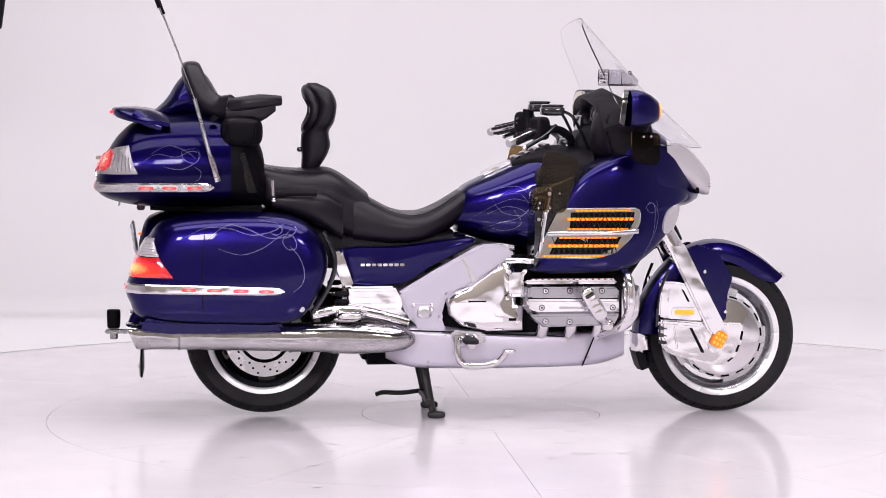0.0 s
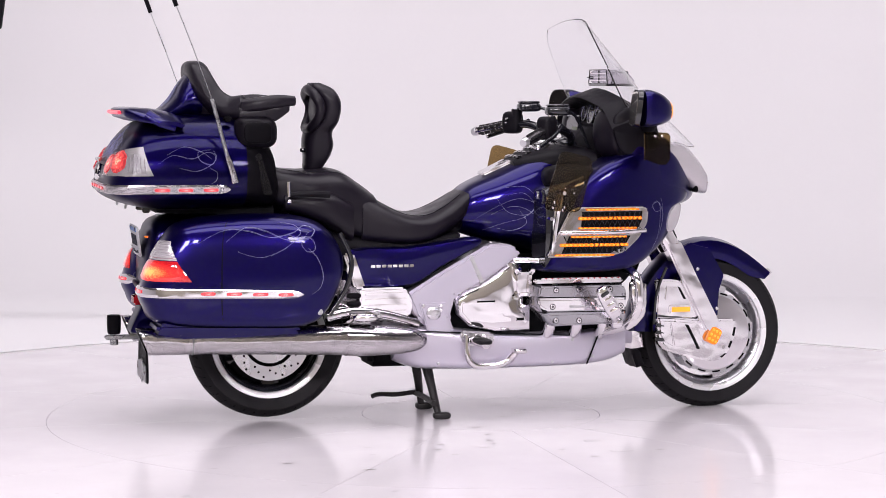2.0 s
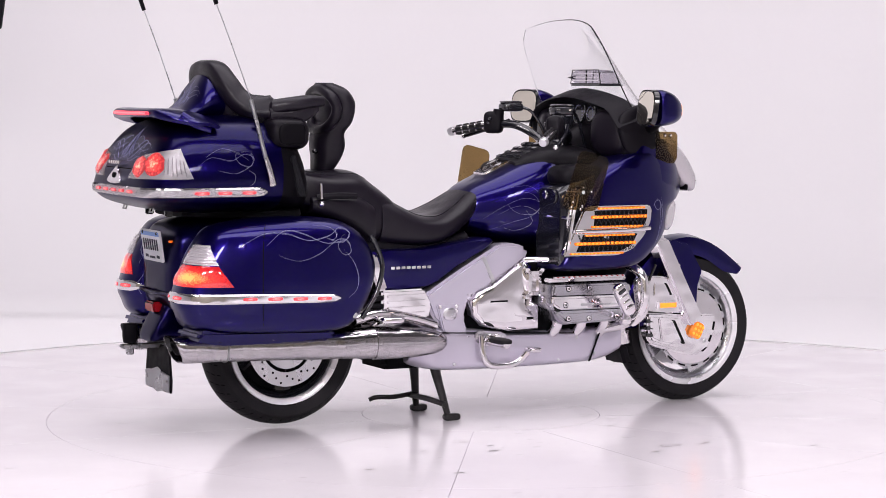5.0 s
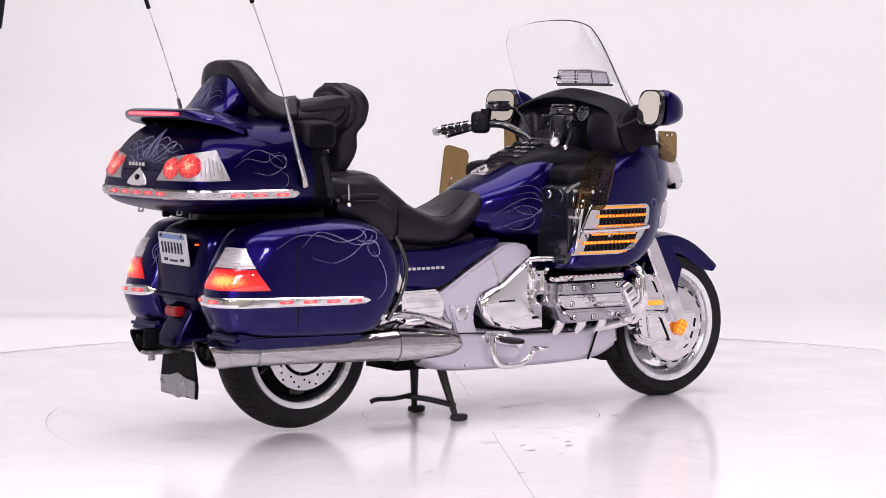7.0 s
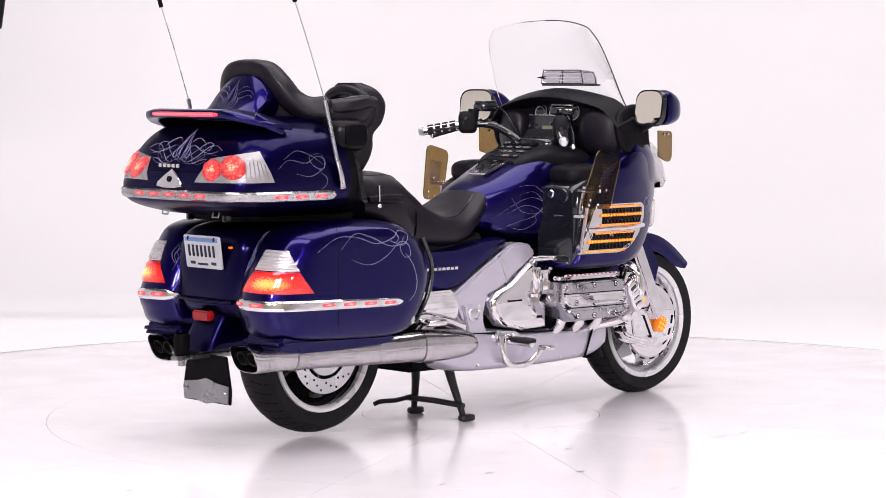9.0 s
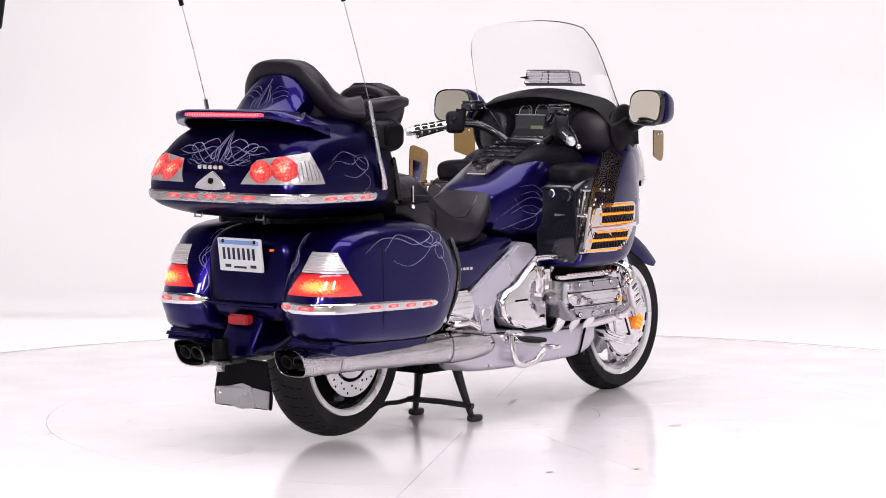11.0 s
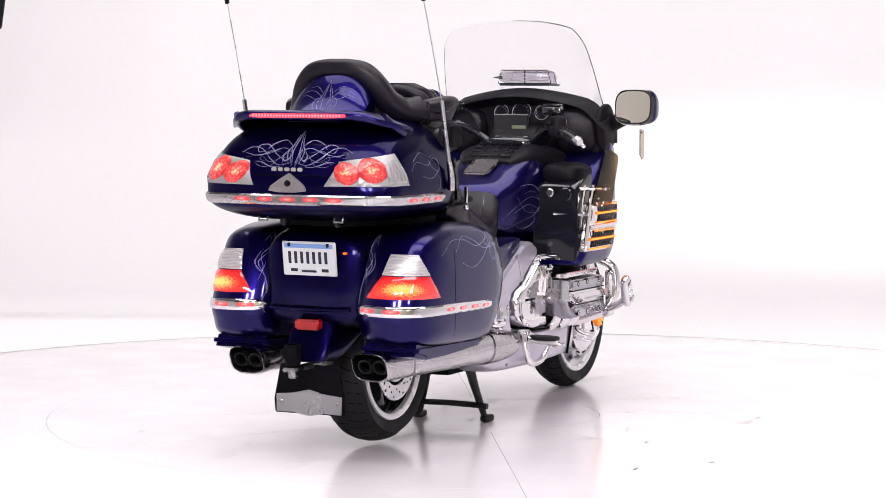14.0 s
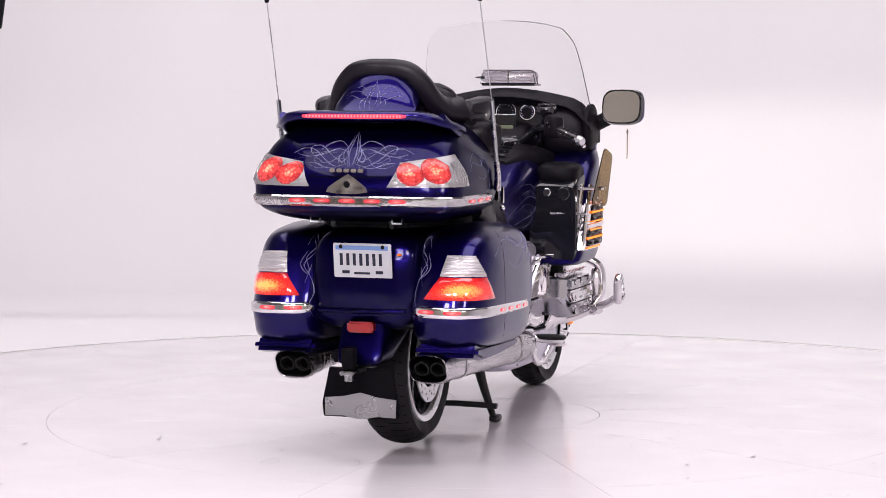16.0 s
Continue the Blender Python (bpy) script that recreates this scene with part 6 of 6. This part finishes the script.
        defl.visible_shadow = False
        for u, v in ((0.42, 0.60), (0.70, 0.66), (0.25, 0.86), (0.25, 0.95), (0.55, 0.93), (0.52, 0.98)):
            p = c[0] * (1 - u) * (1 - v) + c[1] * u * (1 - v) + c[2] * u * v + c[3] * (1 - u) * v
            part("deflector_bolt", egg(p, (0.005, 0.006, 0.005), 2, seg=8, rings=5), CHROME, defl)
        # mirror with turn lamp
        mir = part("mirror_housing", xloft([(0.478, s * 0.468, 0.078, 1.108, 1.236, 4), (0.50, s * 0.468, 0.082, 1.104, 1.240, 4), (0.548, s * 0.462, 0.078, 1.110, 1.226, 3.4), (0.585, s * 0.452, 0.062, 1.124, 1.200, 3), (0.600, s * 0.446, 0.03, 1.145, 1.18, 2.5)], 4, 32), BLUE, BIKE, "dark blue mirror housing with turn lamp")
        part("mirror_rim", move(xloft([(0.003, 0, 0.079, -0.064, 0.064, 3.4), (-0.001, 0, 0.083, -0.068, 0.068, 3.4), (0.016, 0, 0.086, -0.071, 0.071, 3.4)], 2, 32), pose(0.456, s * 0.468, 1.172, 0, 7, s * 10)), GLOSS, mir)
        part("mirror_glass", move(xloft([(-0.002, 0, 0.0765, -0.0615, 0.0615, 3.4), (0.002, 0, 0.0765, -0.0615, 0.0615, 3.4)], 1, 32), pose(0.4555, s * 0.468, 1.172, 0, 7, s * 10)), MIRROR, mir, "mirror glass")
        part("turn_lamp", egg((0.580, s * 0.462, 1.163), (0.018, 0.050, 0.034), 3), AMBER, mir, "amber turn lamp")
        part("mirror_arm", tube([(0.55, s * 0.34, 1.10), (0.55, s * 0.40, 1.13), (0.55, s * 0.44, 1.15)], 0.03, 12, 3), PLASTIC, mir)
        swing = pose(0.545, s * 0.472, 0, 0, 0, s * -13) @ pose(-0.555, 0, 0)
        d2 = part("hand_deflector", move(plate([(0.497, 1.085), (0.60, 1.082), (0.612, 1.07), (0.612, 0.985), (0.595, 0.965), (0.565, 0.965), (0.50, 0.985)], -0.002, 0.002, 0.001), swing), SMOKE, BIKE, "smoked acrylic hand deflector")
        for bx in (0.545, 0.575):
            part("deflector_bolt", move(disc((bx, s * 0.006, 1.07), (0, s, 0), 0.005, 0.01), swing), CHROME, d2)
        # headlamp
        part("headlamp", xloft([(0.66, s * 0.215, 0.085, 0.95, 1.052, 3), (0.74, s * 0.18, 0.09, 0.90, 1.035, 3), (0.80, s * 0.16, 0.085, 0.85, 0.985, 3), (0.84, s * 0.15, 0.072, 0.842, 0.932, 3)], 4, 28, False), CLEAR, BIKE, "clear headlamp lens")
        part("headlamp_bowl", block(0.785, 0.797, s * 0.16 - 0.075, s * 0.16 + 0.075, 0.852, 0.968, 0.002), DARK, BIKE)
        part("headlamp_bulb", block(0.798, 0.802, s * 0.175 - 0.008, s * 0.175 + 0.008, 0.884, 0.886, 0), BEAM, BIKE, "lit headlamp bulb")
        part("beam_shield", block(0.798, 0.842, s * 0.16 - 0.065, s * 0.16 + 0.060, 0.8865, 0.8885, 0), DARK, BIKE)
        part("beam_shield", block(0.798, 0.842, s * 0.16 - 0.065, s * 0.16 + 0.060, 0.877, 0.879, 0), DARK, BIKE)
        for y in (0.1615, 0.1885):
            part("beam_shield", block(0.798, 0.842, s * y - 0.001, s * y + 0.001, 0.8792, 0.8863, 0), DARK, BIKE)
    part("nose_cowl", xloft([(0.485, 0, 0.345, 0.86, 1.10, 4), (0.53, 0, 0.352, 0.80, 1.135, 3.6), (0.62, 0, 0.33, 0.78, 1.105, 3.2), (0.70, 0, 0.29, 0.79, 1.05, 3), (0.77, 0, 0.22, 0.80, 0.96, 3), (0.815, 0, 0.13, 0.82, 0.89, 3)], 5, 44), BLUE, BIKE, "dark blue front cowl")
    dash = part("dashboard", xloft([(0.450, 0, 0.335, 0.95, 1.165, 4), (0.47, 0, 0.345, 0.94, 1.185, 4), (0.50, 0, 0.345, 0.92, 1.16, 4), (0.55, 0, 0.30, 0.95, 1.14, 4)], 4, 40), PLASTIC, BIKE, "black dashboard with round gauges")
    # hooded rim over the gauges
    loops = []
    for k in range(25):
        u = -1 + k / 12
        y = 0.36 * u
        z = 1.245 - 0.068 * abs(u) ** 1.8 - 0.05 * max(0, abs(u) - 0.8) / 0.2
        x = 0.462 + 0.035 * u * u
        loops.append([(x - 0.085, y * 0.97, z - 0.035), (x - 0.08, y * 0.97, z - 0.028), (x, y, z), (x + 0.09, y * 0.98, z - 0.045), (x + 0.10, y * 0.97, z - 0.10), (x + 0.05, y * 0.97, z - 0.10), (x - 0.03, y * 0.97, z - 0.055)])
    part("dash_hood", skin(loops), PLASTIC, dash, "black instrument hood")
    for y, r in ((0.0, 0.040), (-0.088, 0.030), (0.088, 0.030)):
        g = part("gauge", disc((0.447, y, 1.148), (-1, 0, 0.25), r, 0.03, 0.004, 32), GLOSS, dash)
        part("gauge_ring", move(lathe([(r - 0.0012, 0), (r + 0.0012, 0), (r + 0.0012, 0.003), (r - 0.0012, 0.003)], (0, 0, 0), 32, "x"), pose(0.4425, y, 1.149, 0, 14, 0)), STEEL, dash)
        for k in range(11):
            a = radians(-40 + 26 * k)
            part("gauge_mark", block(0.4395 - 0.0015, 0.4395 + 0.002, y + r * 0.75 * math.cos(a) - 0.0013, y + r * 0.75 * math.cos(a) + 0.0013, 1.149 + r * 0.75 * math.sin(a) - 0.0018, 1.149 + r * 0.75 * math.sin(a) + 0.0018, 0), SILVER_INK, dash)
    console = part("centre_console", xloft([(0.335, 0, 0.085, 1.0, 1.035, 5), (0.36, 0, 0.10, 0.98, 1.075, 5), (0.40, 0, 0.11, 0.96, 1.105, 5), (0.46, 0, 0.12, 0.95, 1.11, 5)], 4, 32), PLASTIC, dash, "black console between the bars")
    part("display", move(block(-0.006, 0.006, -0.075, 0.075, -0.036, 0.036, 0.005), pose(0.378, 0.015, 1.105, 0, 4, 0)), GLOSS, dash, "dark display panel")
    part("display_edge", move(block(-0.0075, -0.004, -0.072, 0.072, 0.032, 0.035, 0.0006), pose(0.378, 0.015, 1.105, 0, 4, 0)), STEEL, dash)
    for k in range(5):
        part("console_key", move(block(-0.006, 0.006, -0.011, 0.011, 0, 0.007, 0.002), pose(0.345, -0.06 + 0.03 * k, 1.048, 0, -52, 0)), GLOSS, console)
    part("display_screen", move(block(-0.0015, 0.0015, -0.03, 0.03, -0.012, 0.012, 0.0005), pose(0.3705, -0.02, 1.085, 0, 4, 0)), material("dim_display", (0.12, 0.14, 0.09), 0.25, scale=200, vary=0.2), dash)
    for s in (-1, 1):
        part("speaker_grille", egg((0.45, s * 0.235, 1.075), (0.05, 0.092, 0.092), 2.6, (0, 0, s * -18)), LEATHER, dash, "black speaker cover")
        part("cockpit_side", egg((0.51, s * 0.330, 1.085), (0.085, 0.022, 0.095), 2.8, (0, -18, 0)), PLASTIC, dash)
    # windscreen
    mid = smooth([(0.372, 1.508), (0.445, 1.43), (0.53, 1.34), (0.65, 1.205), (0.76, 1.105), (0.85, 1.02)], 5)
    edge = smooth([(0.345, -0.255, 1.475), (0.36, -0.297, 1.42), (0.40, -0.318, 1.33), (0.465, -0.336, 1.19), (0.54, -0.34, 1.10), (0.60, -0.34, 1.04)], 5)
    front, rear = [], []
    for (mx, mz), (ex, ey, ez) in zip(mid, edge):
        row_f, row_r = [], []
        for k in range(25):
            u = -1 + k / 12
            a = abs(u)
            p = Vector((mx + (ex - mx) * a ** 2.2, -ey * u, mz + (ez - mz) * a ** 2.4))
            row_f.append(p)
            row_r.append(p - Vector((0.003, 0, 0.0025)))
        front.append(row_f)
        rear.append(row_r)
    bm = skin([f + r[::-1] for f, r in zip(front, rear)])
    ws = part("windscreen", bm, GLASS, BIKE, "tall clear acrylic windscreen", 30)
    ws.visible_shadow = False
    rim = [front[0][k] for k in range(25)]
    # Dark refraction at the right edge is drawn as a tube, thinner on the left.
    part("windscreen_edge", tube([front[j][0] for j in range(len(front) - 8, -1, -1)] + rim[1:13], 0.0012, 6, 1), IRON, ws, "dark refraction line on the right screen edge")
    part("windscreen_edge", tube(rim[12:] + [front[j][24] for j in range(1, len(front) - 8)], 0.0004, 6, 1), STEEL, ws)
    v = part("screen_vent", xloft([(0.442, 0, 0.108, 1.285, 1.328, 4), (0.455, 0, 0.114, 1.280, 1.335, 4), (0.52, 0, 0.105, 1.278, 1.332, 4), (0.56, 0, 0.08, 1.278, 1.30, 4)], 3, 28), VENT_CLEAR, BIKE, "clear windscreen vent in a black frame with chrome slats")
    for fx, hw, z0, z1 in ((0.440, 0.114, 1.282, 1.334), (0.53, 0.100, 1.280, 1.328)):
        part("vent_frame", tube([(fx, -hw, z0), (fx, -hw * 0.88, z1), (fx, hw * 0.88, z1), (fx, hw, z0), (fx, -hw, z0)], 0.0022, 8, 1), GLOSS, v, "black vent frame")
    part("vent_tray", block(0.436, 0.55, -0.11, 0.11, 1.272, 1.280, 0.003), GLOSS, v)
    for k in range(3):
        part("vent_slat", block(0.440, 0.452, -0.098, 0.098, 1.292 + 0.013 * k, 1.2945 + 0.013 * k, 0.0008), CHROME, v)
    part("vent_post", block(0.441, 0.446, -0.002, 0.002, 1.282, 1.332, 0.0006), GLOSS, v)
    part("vent_lever", tube([(0.45, 0.10, 1.305), (0.44, 0.135, 1.305)], 0.007, 8, 1, 1, 0.002), GLOSS, v)
    v.location = (0.03, 0, -0.019)


def handlebars():
    bar = part("handlebar", tube([(0.33, -0.07, 1.02), (0.32, -0.13, 1.06), (0.26, -0.19, 1.09), (0.18, -0.26, 1.085)], 0.016, 12, 5), GLOSS, BIKE, "handlebar with chrome ribbed grips")
    part("bar_half", tube([(0.33, 0.07, 1.02), (0.32, 0.13, 1.06), (0.26, 0.19, 1.10), (0.20, 0.26, 1.10)], 0.016, 12, 5), GLOSS, bar)
    part("bar_clamp", egg((0.335, 0, 1.02), (0.05, 0.10, 0.035), 3.5), GLOSS, bar)
    for s, tip, inn in ((-1, Vector((0.061, -0.398, 1.046)), Vector((0.165, -0.285, 1.083))), (1, Vector((0.092, 0.398, 1.071)), Vector((0.185, 0.28, 1.098)))):
        d = (tip - inn).normalized()
        part("grip", tube([inn, tip], 0.0165, 16, 1), CHROME, bar, "chrome grip")
        for k in range(4):
            for j in range(5):
                a = 2 * math.pi * j / 5 + 0.4
                side = d.orthogonal().normalized()
                up = d.cross(side)
                p = inn + d * (0.03 + 0.03 * k) + (side * math.cos(a) + up * math.sin(a)) * 0.0155
                part("grip_rubber", tube([p - d * 0.011, p + d * 0.011], 0.006, 8, 1), RUBBER, bar)
        part("grip_end", tube([tip - d * 0.006, tip + d * 0.006, tip + d * 0.014, tip + d * 0.016], 0.0185, 16, 1, 1.0, 0.013), STEEL, bar)
        sw = inn - d * 0.03
        part("switch_box", egg(sw + Vector((0, 0, 0.005)), (0.030, 0.038, 0.044), 4, (0, 0, 45 * s)), PLASTIC, bar, "black switch housing")
        for k in range(3):
            part("switch_button", egg(sw + Vector((-0.028, s * (0.012 * k - 0.02), 0.02 - 0.016 * k)), (0.008, 0.007, 0.006), 3, seg=10, rings=6), GLOSS, bar)
        res = inn - d * 0.09 + Vector((0.015, 0, 0.055))
        part("fluid_reservoir", egg(res, (0.045, 0.035, 0.018), 4), GLOSS, bar)
        part("reservoir_cap", egg(res + Vector((0, 0, 0.02)), (0.042, 0.032, 0.005), 4), GLOSS, bar)
        part("lever", tube([inn - d * 0.05 + Vector((0.05, 0, 0.01)), inn + d * 0.04 + Vector((0.06, 0, -0.005)), tip + Vector((0.05, 0, -0.02))], 0.008, 10, 4), GLOSS, bar, "hand lever")
        part("lever_tip", egg(tip + Vector((0.05, 0, -0.02)), (0.010, 0.010, 0.010), 2, seg=10, rings=6), CHROME, bar)
        part("cable", tube([res, res + Vector((0.08, -s * 0.03, -0.02)), Vector((0.40, s * 0.13, 1.0))], 0.006, 8, 5), GLOSS, bar)
    # accessory stalk on the left grip
    part("accessory_stalk", tube([(0.21, 0.24, 1.10), (0.215, 0.235, 1.16)], 0.022, 12, 1), PLASTIC, bar)


wheel(RX, RZ, RR, 0.200, 0.085, 5, False)
wheel(FX, FZ, FR, 0.214, 0.062, 5, True)
front_end()
rear_body()
seats()
engine()
tank_and_fairing()
handlebars()


def motions():
    turn, ride = [], []
    for k in range(9):
        t = 2.0 * k
        m = pose(0, 0, 0, 0, 0, START + RATE * t)
        turn.append((t, m))
        ride.append((t, m @ pose(0, SIDE, 0)))
    walk(TABLE, turn)
    walk(BIKE, ride)


motions()
